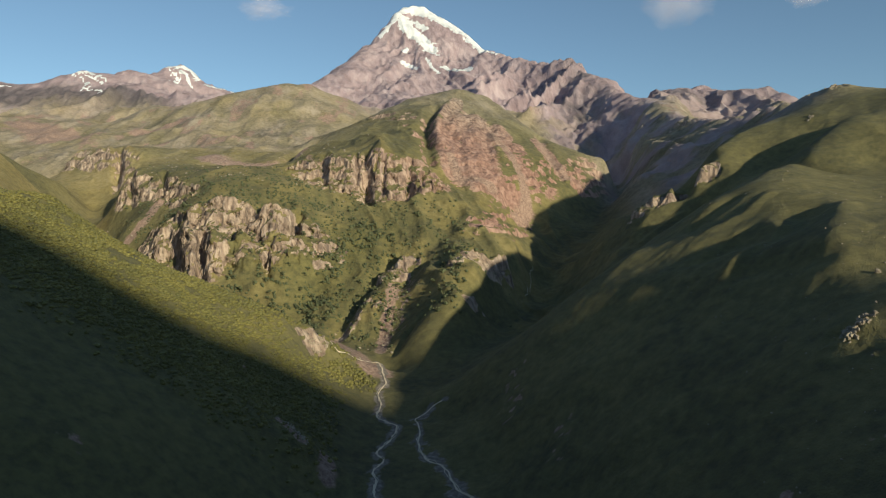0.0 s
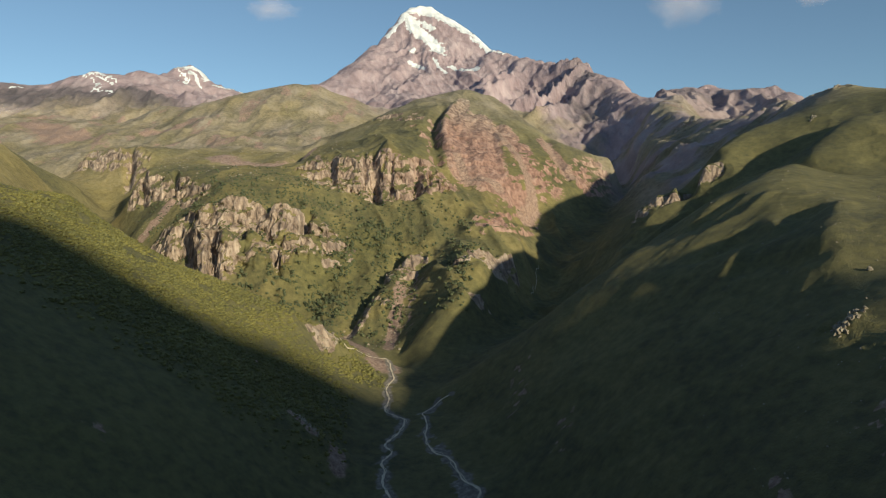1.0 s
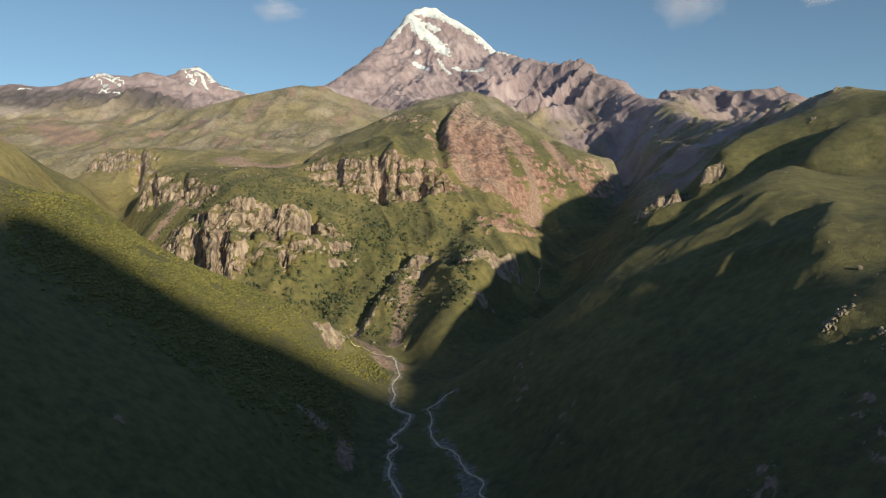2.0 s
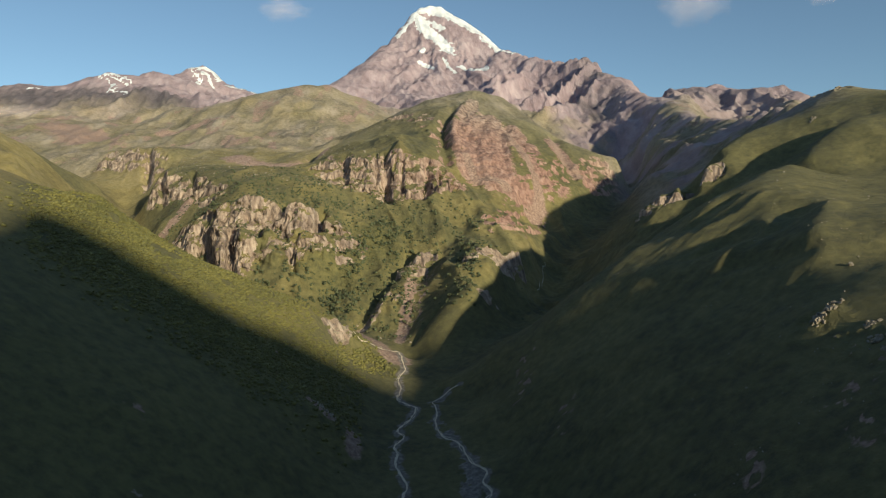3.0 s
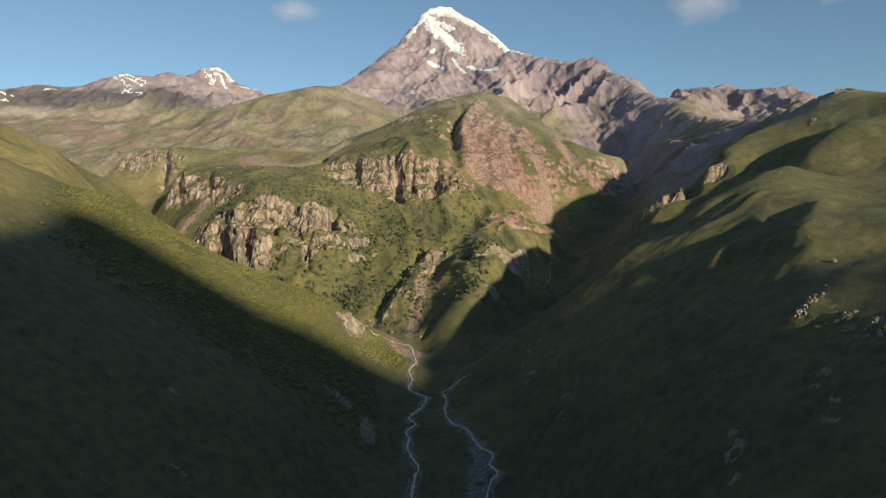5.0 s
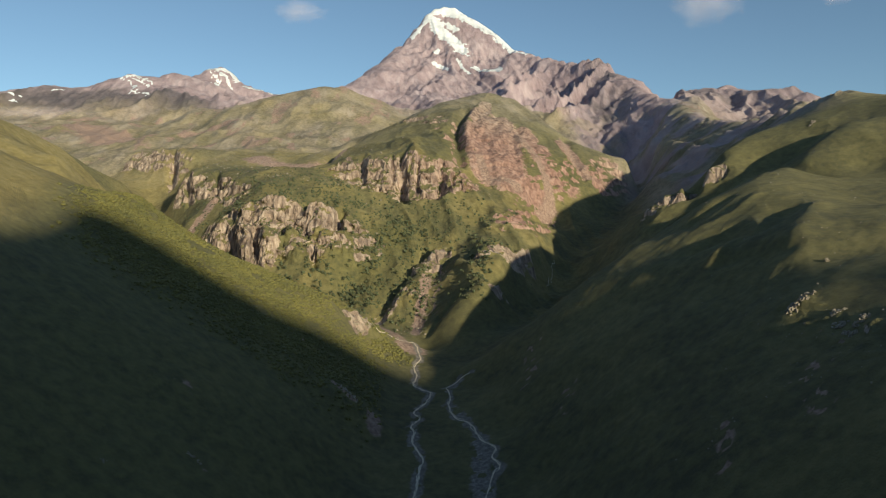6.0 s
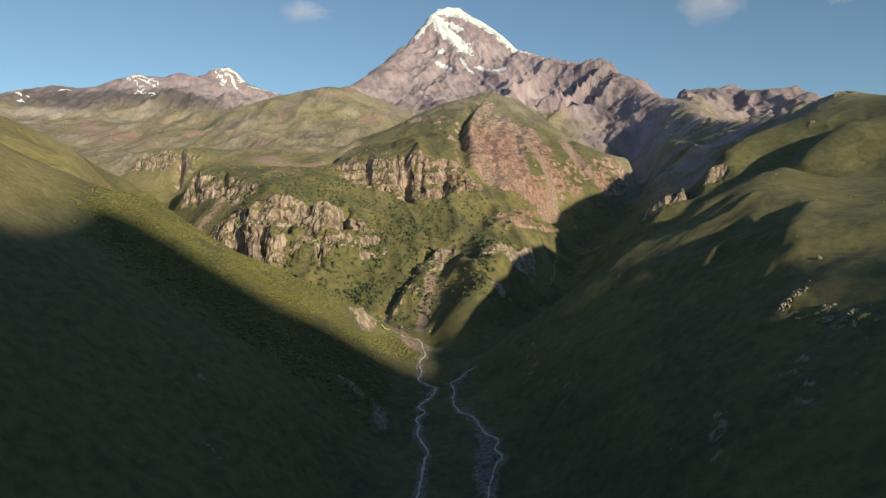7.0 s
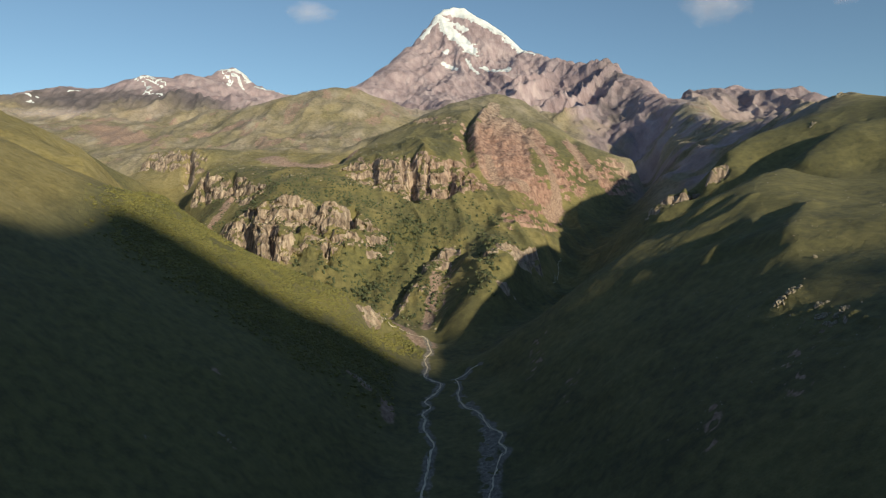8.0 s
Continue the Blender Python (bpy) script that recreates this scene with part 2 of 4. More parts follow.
nodes = np.vstack(NODES)
keep = [0]
for i in range(1, len(nodes)):
    if np.min(np.hypot(*(nodes[keep, :2] - nodes[i, :2]).T)) > 6:
        keep.append(i)
nodes = nodes[keep]


def kernel(ax, ay, bx, by):
    return np.sqrt((ax - bx) ** 2 + (ay - by) ** 2 + 9.0 ** 2)


nx, ny, nz = nodes.T
crest_nodes = np.vstack(CRESTS)[:, :2]
on_crest = np.array([np.min(np.hypot(*(crest_nodes - (a, b)).T)) < 1 for a, b in zip(nx, ny)])
count = len(nodes)
system = np.zeros((count + 3, count + 3))
system[:count, :count] = kernel(nx[:, None], ny[:, None], nx[None], ny[None])
system[:count, count:] = np.stack([np.ones(count), nx / 1000, ny / 1000], 1)
system[count:, :count] = system[:count, count:].T
weight = np.linalg.solve(system, np.concatenate([nz, np.zeros(3)]))


def broad(x, y):
    """The land as its crests and streams give it, without relief of its own."""
    out, apart = np.empty_like(x), np.empty_like(x)
    w32 = weight[:count].astype(np.float32)
    px, py = nx.astype(np.float32), ny.astype(np.float32)
    for i in range(0, len(x), 20000):
        s = slice(i, i + 20000)
        a, b = x[s].astype(np.float32), y[s].astype(np.float32)
        d = (a[:, None] - px) ** 2
        d += (b[:, None] - py) ** 2
        d += 81.0
        np.sqrt(d, out=d)
        out[s] = d @ w32
        apart[s] = d[:, on_crest].min(1)
    return out + weight[count] + weight[count + 1] * x / 1000 + weight[count + 2] * y / 1000, apart


def stroke(x, y, width, *knots, soft=2.0):
    """1 on a line through knots, falling to 0 at its width."""
    k = np.array(knots, float)
    best = np.full(x.shape, 1e9)
    near = (x > k[:, 0].min() - 3 * width) & (x < k[:, 0].max() + 3 * width) & (y > k[:, 1].min() - 3 * width) & (y < k[:, 1].max() + 3 * width)
    a, b = x[near], y[near]
    d = np.full(a.shape, 1e9)
    for p, q in zip(k[:-1], k[1:]):
        vx, vy = q[0] - p[0], q[1] - p[1]
        t = np.clip(((a - p[0]) * vx + (b - p[1]) * vy) / (vx * vx + vy * vy + 1e-9), 0, 1)
        d = np.minimum(d, np.hypot(a - p[0] - t * vx, b - p[1] - t * vy))
    best[near] = d
    return np.exp(-(best / width) ** soft)


def blocks(u, v, seed=0):
    """Steps from block to block: one value a cell, with narrow slopes between."""
    def one(a, b):
        return table[(table[(a + seed * 71) & 4095] + b) & 4095] / 2048.0 - 1.0

    i = np.floor(u).astype(np.int64)
    v = v + 0.5 * (i % 2)
    j = np.floor(v).astype(np.int64)
    a, b = smooth(0.80, 1.0, u - i), smooth(0.80, 1.0, v - j)
    return (one(i, j) * (1 - a) + one(i + 1, j) * a) * (1 - b) + (one(i, j + 1) * (1 - a) + one(i + 1, j + 1) * a) * b


def crags(x, y):
    """How craggy a place is, along the cliffs, ribs and outcrops, and how deeply fluted."""
    c, deep = 0 * x, 0 * x
    for width, flutes, knots in (
            (32, 1, ((-395, 1130, -37), (-333, 1090, -36), (-286, 1080, -35), (-248, 1085, -9), (-198, 1095, -9), (-154, 1115, -14))),
            (20, 0.9, ((-415, 1175, -5), (-348, 1125, 16), (-300, 1118, 35), (-264, 1118, 43))),
            (17, 0.9, ((-535, 1370, 71), (-494, 1340, 69), (-448, 1310, 65), (-380, 1230, 49))),
            (20, 0.4, ((-811, 1730, 145), (-735, 1700, 146), (-672, 1680, 154), (-637, 1640, 118), (-646, 1620, 84))),
            (34, 1, ((-209, 1345, 97), (-153, 1325, 95), (-87, 1290, 82), (-45, 1285, 82), (11, 1300, 88))),
            (80, 0.14, ((55, 1500, 191), (114, 1480, 165), (85, 1390, 100), (176, 1500, 132))),
            (45, 0.5, ((-5, 1560, 199), (8, 1570, 225), (44, 1540, 239))),
            (28, 0.7, ((204, 1440, 83), (278, 1530, 104), (315, 1530, 95), (387, 1640, 118))),
            (26, 0.6, ((81, 1170, 4), (117, 1200, 4), (178, 1330, 5))),
            (10, 0.6, ((46, 1012), (80, 1016), (120, 1068))),
            (8, 0.6, ((32, 926), (50, 923), (70, 934))),
            (15, 0.35, ((-99, 950, -135), (-85, 963, -113), (-71, 985, -104))),
            (10, 0.25, ((-117, 782, -112), (-110, 790, -117), (-104, 803, -127))),
            (16, 0.35, ((-46, 1060, -56), (-12, 1090, -40))),
            (19, 0.6, ((320, 1060, 32), (340, 1056, 40), (360, 1056, 52))),
            (9, 0.45, ((390, 1030, 62), (402, 1026, 75))),
            (10, 0.12, ((220, 424, -57), (230, 420, -53))),
            (12, 0.2, ((223, 395, -59), (227, 360, -61), (224, 330, -67))),
            (12, 0.2, ((648, 1255, 218), (653, 1205, 223), (657, 1165, 220))),
            (30, 0.9, ((653, 1850, 280), (714, 1800, 294), (702, 1700, 257))),
            (60, 0.12, ((609, 3800, 852), (761, 3640, 828), (783, 3430, 737), (587, 3250, 621))),
            (60, 0.12, ((306, 3300, 631), (368, 2950, 540), (437, 2650, 401))),
            (22, 0.5, ((-131, 1740, 243), (-32, 1650, 243), (-11, 1500, 185)))):
        one = stroke(x, y, width, *knots)
        deep = np.where(one > c, flutes, deep)
        c = np.maximum(c, one)
    return c, deep


def land(x, y):
    """Height and cover of the ground for arrays of places."""
    r = np.hypot(x, y)
    crag, deep = crags(x, y)
    wall = smooth(0.05, 0.5, crag)
    deep = deep * wall * (0.35 + 0.65 * smooth(-0.2, 0.2, fbm(x / 120, y / 120, 2, 17)))
    alpine_haze = smooth(2450, 3000, y - 0.12 * np.abs(x) + 260 * fbm(x / 500, y / 500, 3, 5)) * (1 - smooth(0, 300, 2750 - y) * smooth(-100, -500, x) * 0.8)
    # last term: pale rock colour on the gorge wall imitates haze over its shade
    alpine_haze = np.clip(alpine_haze + smooth(2150, 2500, y) * smooth(330, 600, x) * 0.8 + 0.75 * smooth(380, 470, x) * smooth(1130, 1300, y) * smooth(720, 660, x - 0.03 * y) * smooth(-0.25, 0.2, fbm(x / 110, y / 110, 4, 159)), 0, 1)
    high = np.maximum(smooth(2300, 3000, y), 0.75 * smooth(1850, 2500, y) * smooth(380, 560, x))
    flute = np.abs(perlin(x / 44 + 0.4 * fbm(x / 90, y / 90, 2, 15), y / 85, 13)) * 1.2 + 0.34 * np.abs(perlin(x / 19, y / 34, 14))
    wx = x + (0.2 * wall + 0.4 * deep) * (16 * fbm(x / 80, y / 80, 2, 11) + 8 * fbm(x / 24, y / 24, 3, 31)) + 7 * fbm(x / 150, y / 150, 2, 51) + high * 45 * smooth(4800, 4200, y) * fbm(x / 300, y / 300, 4, 71)
    wy = y + (0.2 * wall + 0.4 * deep) * (26 * fbm(x / 80, y / 80, 2, 21) + 5 * fbm(x / 24, y / 24, 3, 41)) - deep * (7 * (flute - 0.26) + 6 * blocks(x / 27 + 0.7 * fbm(x / 70, y / 70, 2, 33), y / 30, 3) + 2.5 * blocks(x / 11 + 0.6 * fbm(x / 40, y / 40, 2, 34), y / 13, 4)) + wall * np.minimum(4.0, 1 + 10 * deep) * fbm(x / 10, y / 10, 2, 47) + 7 * fbm(x / 150, y / 150, 2, 61) + high * 45 * smooth(4800, 4200, y) * fbm(x / 300, y / 300, 4, 81)
    for depth, width, knots in (
            (30, 6, ((-302, 1040), (-319, 1095))),
            (26, 13, ((-350, 1070), (-374, 1150))),
            (24, 8, ((-189, 1110), (-184, 1180))),
            (14, 5, ((-212, 1045), (-221, 1080))),
            (22, 6, ((-448, 1310), (-471, 1370))),
            (16, 5, ((-512, 1330), (-537, 1390))),
            (27, 10, ((-92, 1260), (-101, 1345))),
            (22, 8, ((-23, 1262), (-21, 1330))),
            (17, 7, ((-170, 1310), (-181, 1375))),
            (16, 5, ((-111, 1300), (-118, 1360))),
            (15, 4, ((3, 1270), (2, 1320))),
            (26, 9, ((-655, 1600), (-693, 1720))),
            (12, 4, ((-65, 1268), (-66, 1330)))):
        wy = wy - depth * stroke(x, y, width, *knots)
    z, apart = broad(wx, wy)
    calm = 1 - 0.9 * np.exp(-(apart / (0.032 * r + 8)) ** 2)
    floor = np.clip(1 - smooth(6, 26, z - (-208 + 0.075 * (y - 400))), 0, 1) * (1 - smooth(740, 800, y)) * (np.abs(x) < 300)
    mid = smooth(820, 1050, r) * (1 - high)
    hill = mid * calm * (1 - 0.7 * wall) * (1 - 0.75 * smooth(300, 400, x) * smooth(2300, 2000, y))
    z = z + (1 - floor) * (1 - high) * (1.4 * fbm(x / 45, y / 45, 4, 91) + (1.6 * calm + 3.5 * hill) * ridged(x / 170, y / 170, 4, 101))
    z = z + hill * (10 * ridged(x / 420, y / 420, 4, 106) + smooth(1600, 2000, y) * (8 * ridged(x / 130, y / 260, 4, 107) + 10 * ridged(x / 300, y / 300, 3, 109)) + 10 * smooth(-330, -150, x) * smooth(330, 230, x) * smooth(1700, 1350, y) * ridged((x + 0.28 * y) / 75, y / 330, 3, 108))
    gorge = smooth(390, 470, x) * smooth(1180, 1320, y) * smooth(2500, 2200, y) * smooth(700, 640, x - 0.03 * y)
    z = z + gorge * calm * (16 * (ridged((0.92 * x + 0.38 * y + 25 * fbm(x / 120, y / 120, 3, 151)) / 120, (0.92 * y - 0.38 * x) / 420, 4, 152) - 0.2) + 5 * fbm(x / 40, y / 40, 4, 154))
    px, py = x + 20 + 60 * fbm(x / 260, y / 260, 3, 116), 4790 - y
    fan = np.arctan2(px, py) * 900
    away = np.hypot(px, py)
    peak_side = smooth(-900, -500, x) * smooth(150, -100, x - 390 + 0.142 * (4450 - y))
    ribs = 40 * smooth(120, 600, away) * (ridged(fan / 210, away / 1100, 4, 111, 0.5) - 0.2) * peak_side
    turn = 0.40 * x + 0.91 * y
    ribs = ribs + (1 - peak_side) * smooth(0, 250, x) * 95 * (ridged((0.91 * x - 0.40 * y + 60 * fbm(x / 250, y / 250, 3, 118)) / 270, turn / 1000, 4, 112, 0.45) - 0.25)
    ribs = ribs + smooth(-500, -900, x) * 34 * (ridged((x + 70 * fbm(x / 300, y / 300, 3, 117)) / 230, y / 900, 5, 113, 0.5) - 0.2)
    z = z + high * (calm * (ribs + 12 * (ridged(x / 420, y / 420, 5, 114, 0.5) - 0.2) + 8 * fbm(x / 110, y / 110, 5, 121, 0.6)) + 5 * fbm(x / 45, y / 45, 3, 123) + 7 * calm * (1 + smooth(200, 400, x)) * (ridged((x + 0.2 * y) / 60, y / 260, 3, 127) - 0.1))
    z = z + 16 * np.exp(-(apart / 70) ** 2) * (ridged(x / 55, y / 90, 3, 137) - 0.3) * smooth(470, 560, x) * smooth(3200, 3450, y)
    for depth, width, knots in (
            (26, 24, ((-305, 1585), (-275, 1655), (-245, 1740))),
            (18, 14, ((34, 1700), (18, 1630), (7, 1540), (12, 1450), (15, 1370))),
            (6, 14, ((65, 1230, 37), (29, 1150, 0), (-8, 1090, -36), (-30, 1020, -75))),
            (3, 12, ((47, 1070, -31), (13, 1010, -62))),
            (6, 6, ((35, 935, -82), (12, 930, -102), (-10, 910, -126), (-30, 880, -150))),
            (15, 14, ((-43, 1100, -40), (-71, 1045, -75), (-93, 995, -107), (-106, 940, -137))),
            (6, 12, ((150, 1640), (190, 1500), (206, 1370))),
            (4, 10, ((99, 1620), (77, 1460), (80, 1350))),
            (5, 10, ((136, 1680), (135, 1520), (134, 1380))),
            (12, 14, ((279, 1730, 182), (277, 1600, 134), (286, 1510, 94)))):
        z = z - depth * stroke(x, y, width, *knots)
    face = stroke(x, y, 85, *((92, 1740, 270), (108, 1560, 174), (117, 1380, 88))) + 0.6 * stroke(x, y, 45, *((216, 1620, 168), (267, 1540, 117)))
    z = z + np.clip(face, 0, 1) * calm * (4.5 * (ridged(x / 42 + 0.5 * fbm(x / 90, y / 90, 2, 149), y / 240, 3, 145) - 0.1) + 4 * ridged(x / 110, y / 110, 3, 148))
    graze = smooth(150, 200, x) * smooth(330, 270, x) * smooth(430, 500, y) * smooth(760, 690, y)
    z = z + graze * 0.9 * ridged((-0.47 * x + 0.88 * y) / 30, (0.88 * x + 0.47 * y) / 130, 3, 147)
    for rise, width, knots in (
            (9.0, 9, ((52, 1030), (84, 1034), (122, 1082))),
            (6.0, 7, ((36, 939), (52, 937), (70, 946))),
            (2.5, 6, ((293, 988), (336, 1003), (385, 1001))),
            (2.5, 7, ((252, 678), (281, 676), (311, 690))),
            (3.5, 6, ((230, 584), (247, 594), (260, 595))),
            (3.0, 5, ((222, 644), (240, 645))),
            (-4.0, 8, ((253, 714), (293, 719))),
            (-8.0, 18, ((312, 622), (293, 601), (269, 600), (259, 636), (234, 636))),
            (-5.0, 10, ((263, 519), (253, 536), (246, 557), (233, 571))),
            (9.0, 11, ((90, 1800), (56, 1700), (36, 1610), (30, 1520), (36, 1440))),
            (-4.5, 24, ((190, 690), (225, 652), (250, 626))),
            (-6.0, 26, ((240, 725), (270, 688), (300, 648))),
            (-6.0, 34, ((150, 640), (200, 570), (245, 506))),
            (5.0, 15, ((330, 612), (312, 582), (288, 545), (266, 512)))):
        z = z + rise * stroke(x, y, width, *knots)
    # beds of rock: uneven steps that come and go
    bed = 24.0
    lift = z / bed + 0.9 * fbm(x / 130, y / 130, 3, 131)
    whole = np.floor(lift)
    stepped = (whole + smooth(0.35, 0.75, lift - whole)) * bed
    z = z + (0.45 * wall * np.minimum(1, 0.3 + 2 * deep) + 0.4 * deep) * smooth(-0.25, 0.3, fbm(x / 60, y / 60, 2, 135)) * (stepped - lift * bed)
    z = z + wall * np.minimum(3.2, 0.8 + 8 * deep) * ridged(x / 20, y / 20, 3, 141)
    return z, crag, alpine_haze, floor


# ------------------------------------------------------------ materials
def material(name):
    m = bpy.data.materials.new(name)
    m.use_nodes = True
    return m, m.node_tree.nodes, m.node_tree.links, m.node_tree.nodes["Principled BSDF"]


def mixed(n, l, a, b, fac):
    x = n.new("ShaderNodeMix")
    x.data_type = "RGBA"
    for k, v in ((0, fac), (6, a), (7, b)):
        if isinstance(v, bpy.types.NodeSocket):
            l.new(v, x.inputs[k])
        else:
            x.inputs[k].default_value = v
    return x.outputs[2]


def noisy(n, l, scale, detail=6, rough=0.6, vec=None):
    t = n.new("ShaderNodeTexNoise")
    t.inputs["Scale"].default_value = scale
    t.inputs["Detail"].default_value = detail
    t.inputs["Roughness"].default_value = rough
    if vec is not None:
        l.new(vec, t.inputs["Vector"])
    return t.outputs["Fac"]


def ramp(n, l, fac, *stops):
    r = n.new("ShaderNodeValToRGB")
    while len(r.color_ramp.elements) < len(stops):
        r.color_ramp.elements.new(0.5)
    for e, (p, c) in zip(r.color_ramp.elements, stops):
        e.position, e.color = p, (*c, 1)
    l.new(fac, r.inputs["Fac"])
    return r.outputs["Color"]


def attribute(n, name):
    a = n.new("ShaderNodeAttribute")
    a.attribute_name = name
    return a.outputs["Fac"]


def sums(n, l, op, a, b):
    m = n.new("ShaderNodeMath")
    m.operation = op
    for k, v in enumerate((a, b)):
        if isinstance(v, bpy.types.NodeSocket):
            l.new(v, m.inputs[k])
        else:
            m.inputs[k].default_value = v
    return m.outputs[0]


def bumped(n, l, bsdf, height, strength, distance):
    b = n.new("ShaderNodeBump")
    b.inputs["Strength"].default_value = strength
    b.inputs["Distance"].default_value = distance
    l.new(height, b.inputs["Height"])
    l.new(b.outputs[0], bsdf.inputs["Normal"])


def stretched(n, l, vec, sx, sy, sz):
    m = n.new("ShaderNodeMapping")
    m.inputs["Scale"].default_value = (sx, sy, sz)
    l.new(vec, m.inputs["Vector"])
    return m.outputs[0]


def sharpened(n, l, value, low, high):
    m = n.new("ShaderNodeMapRange")
    m.inputs["From Min"].default_value = low
    m.inputs["From Max"].default_value = high
    l.new(value, m.inputs["Value"])
    return m.outputs[0]


def make_land():
    m, n, l, b = material("mountain_ground")
    at = n.new("ShaderNodeNewGeometry").outputs["Position"]
    wide = noisy(n, l, 0.010, 8, 0.65, at)
    fine = noisy(n, l, 0.11, 8, 0.7, at)
    both = sums(n, l, "ADD", sums(n, l, "MULTIPLY", wide, 0.5), sums(n, l, "MULTIPLY", fine, 0.5))
    grass = ramp(n, l, both, (0.40, GRASS_LOW), (0.5, GRASS_MID), (0.60, GRASS_HIGH))
    dry = ramp(n, l, both, (0.40, (0.215, 0.172, 0.064)), (0.5, (0.305, 0.242, 0.092)), (0.60, (0.380, 0.306, 0.142)))
    col = mixed(n, l, grass, dry, attribute(n, "dry"))
    # tan rubble ground, paled as well to paint in distant haze
    bleak_haze = ramp(n, l, both, (0.40, (0.185, 0.157, 0.116)), (0.5, (0.308, 0.256, 0.194)), (0.60, (0.42, 0.352, 0.28)))
    # pale rubble runs down the high hills
    runs = noisy(n, l, 1.0, 8, 0.7, stretched(n, l, at, 0.022, 0.011, 0.008))
    bleak_haze = mixed(n, l, bleak_haze, (0.46, 0.385, 0.325, 1), sums(n, l, "MULTIPLY", sharpened(n, l, runs, 0.50, 0.62), 0.75))
    col = mixed(n, l, col, bleak_haze, sums(n, l, "MULTIPLY", attribute(n, "bleak_haze"), 0.95))
    shrub = ramp(n, l, fine, (0.35, (0.102, 0.100, 0.044)), (0.6, (0.184, 0.168, 0.062)))
    col = mixed(n, l, col, shrub, sums(n, l, "MULTIPLY", attribute(n, "scrub"), 0.75))
    # bedded rock: layers, upright cracks, stains
    layers = noisy(n, l, 1.0, 6, 0.6, stretched(n, l, at, 0.030, 0.030, 0.11))
    cracks = noisy(n, l, 1.0, 6, 0.65, stretched(n, l, at, 0.10, 0.10, 0.022))
    stone = sums(n, l, "ADD", sums(n, l, "MULTIPLY", layers, 0.32), sums(n, l, "MULTIPLY", cracks, 0.68))
    cells = n.new("ShaderNodeTexVoronoi")
    cells.inputs["Scale"].default_value = 1.0
    cells.inputs["Randomness"].default_value = 1.0
    shake = n.new("ShaderNodeTexNoise")
    shake.inputs["Scale"].default_value = 0.12
    l.new(at, shake.inputs["Vector"])
    moved = n.new("ShaderNodeMix")
    moved.data_type = "VECTOR"
    moved.inputs[0].default_value = 0.12
    l.new(stretched(n, l, at, 0.17, 0.17, 0.075), moved.inputs[4])
    l.new(shake.outputs["Color"], moved.inputs[5])
    l.new(moved.outputs[1], cells.inputs["Vector"])
    block = n.new("ShaderNodeSeparateColor")
    l.new(cells.outputs["Color"], block.inputs[0])
    stone = sums(n, l, "ADD", stone, sums(n, l, "MULTIPLY", sums(n, l, "SUBTRACT", block.outputs[0], 0.5), 0.13))
    stone = sums(n, l, "SUBTRACT", stone, sums(n, l, "MULTIPLY", sharpened(n, l, cells.outputs["Distance"], 0.45, 0.9), 0.11))
    pale = ramp(n, l, stone, (0.30, PALE_LOW), (0.46, PALE_MID), (0.60, PALE_HIGH))
    red = ramp(n, l, stone, (0.30, RED_LOW), (0.47, RED_MID), (0.62, RED_HIGH))
    dark = ramp(n, l, stone, (0.36, (0.084, 0.065, 0.069)), (0.5, (0.185, 0.143, 0.138)), (0.64, (0.314, 0.246, 0.226)))
    pale = mixed(n, l, pale, dark, sums(n, l, "MULTIPLY", sharpened(n, l, noisy(n, l, 0.022, 5, 0.6, at), 0.48, 0.66), 0.45))
    rock = mixed(n, l, pale, red, attribute(n, "red"))
    edge = sums(n, l, "ADD", attribute(n, "rock"), sums(n, l, "MULTIPLY", sums(n, l, "SUBTRACT", noisy(n, l, 0.2, 5, 0.6, at), 0.5), 1.1))
    col = mixed(n, l, col, rock, sharpened(n, l, edge, 0.38, 0.56))
    rubble = ramp(n, l, noisy(n, l, 0.25, 8, 0.75, at), (0.34, (0.185, 0.122, 0.098)), (0.5, (0.345, 0.235, 0.190)), (0.64, (0.500, 0.362, 0.295)))
    edge = sums(n, l, "ADD", attribute(n, "scree"), sums(n, l, "MULTIPLY", sums(n, l, "SUBTRACT", noisy(n, l, 0.06, 7, 0.65, at), 0.5), 1.3))
    col = mixed(n, l, col, rubble, sharpened(n, l, edge, 0.40, 0.66))
    gravel = ramp(n, l, noisy(n, l, 0.3, 8, 0.75, at), (0.34, (0.14, 0.120, 0.104)), (0.5, (0.25, 0.215, 0.19)), (0.64, (0.44, 0.385, 0.34)))
    edge = sums(n, l, "ADD", attribute(n, "gravel"), sums(n, l, "MULTIPLY", sums(n, l, "SUBTRACT", noisy(n, l, 0.08, 6, 0.65, at), 0.5), 1.2))
    col = mixed(n, l, col, gravel, sharpened(n, l, edge, 0.40, 0.62))
    big = noisy(n, l, 0.0045, 10, 0.68, at)
    streak = noisy(n, l, 1.0, 7, 0.65, stretched(n, l, at, 0.028, 0.012, 0.006))
    peak = ramp(n, l, sums(n, l, "ADD", sums(n, l, "MULTIPLY", big, 0.5), sums(n, l, "MULTIPLY", streak, 0.5)),
                (0.38, (0.265, 0.196, 0.220)), (0.5, (0.395, 0.302, 0.330)), (0.62, (0.525, 0.418, 0.446)))
    # near-black rock on the left massif; on the right it paints in shade
    edge = sums(n, l, "ADD", attribute(n, "lava_shade"), sums(n, l, "MULTIPLY", sums(n, l, "SUBTRACT", big, 0.5), 1.4))
    peak = mixed(n, l, peak, ramp(n, l, streak, (0.38, (0.105, 0.090, 0.104)), (0.62, (0.200, 0.165, 0.182))), sharpened(n, l, edge, 0.30, 0.75))
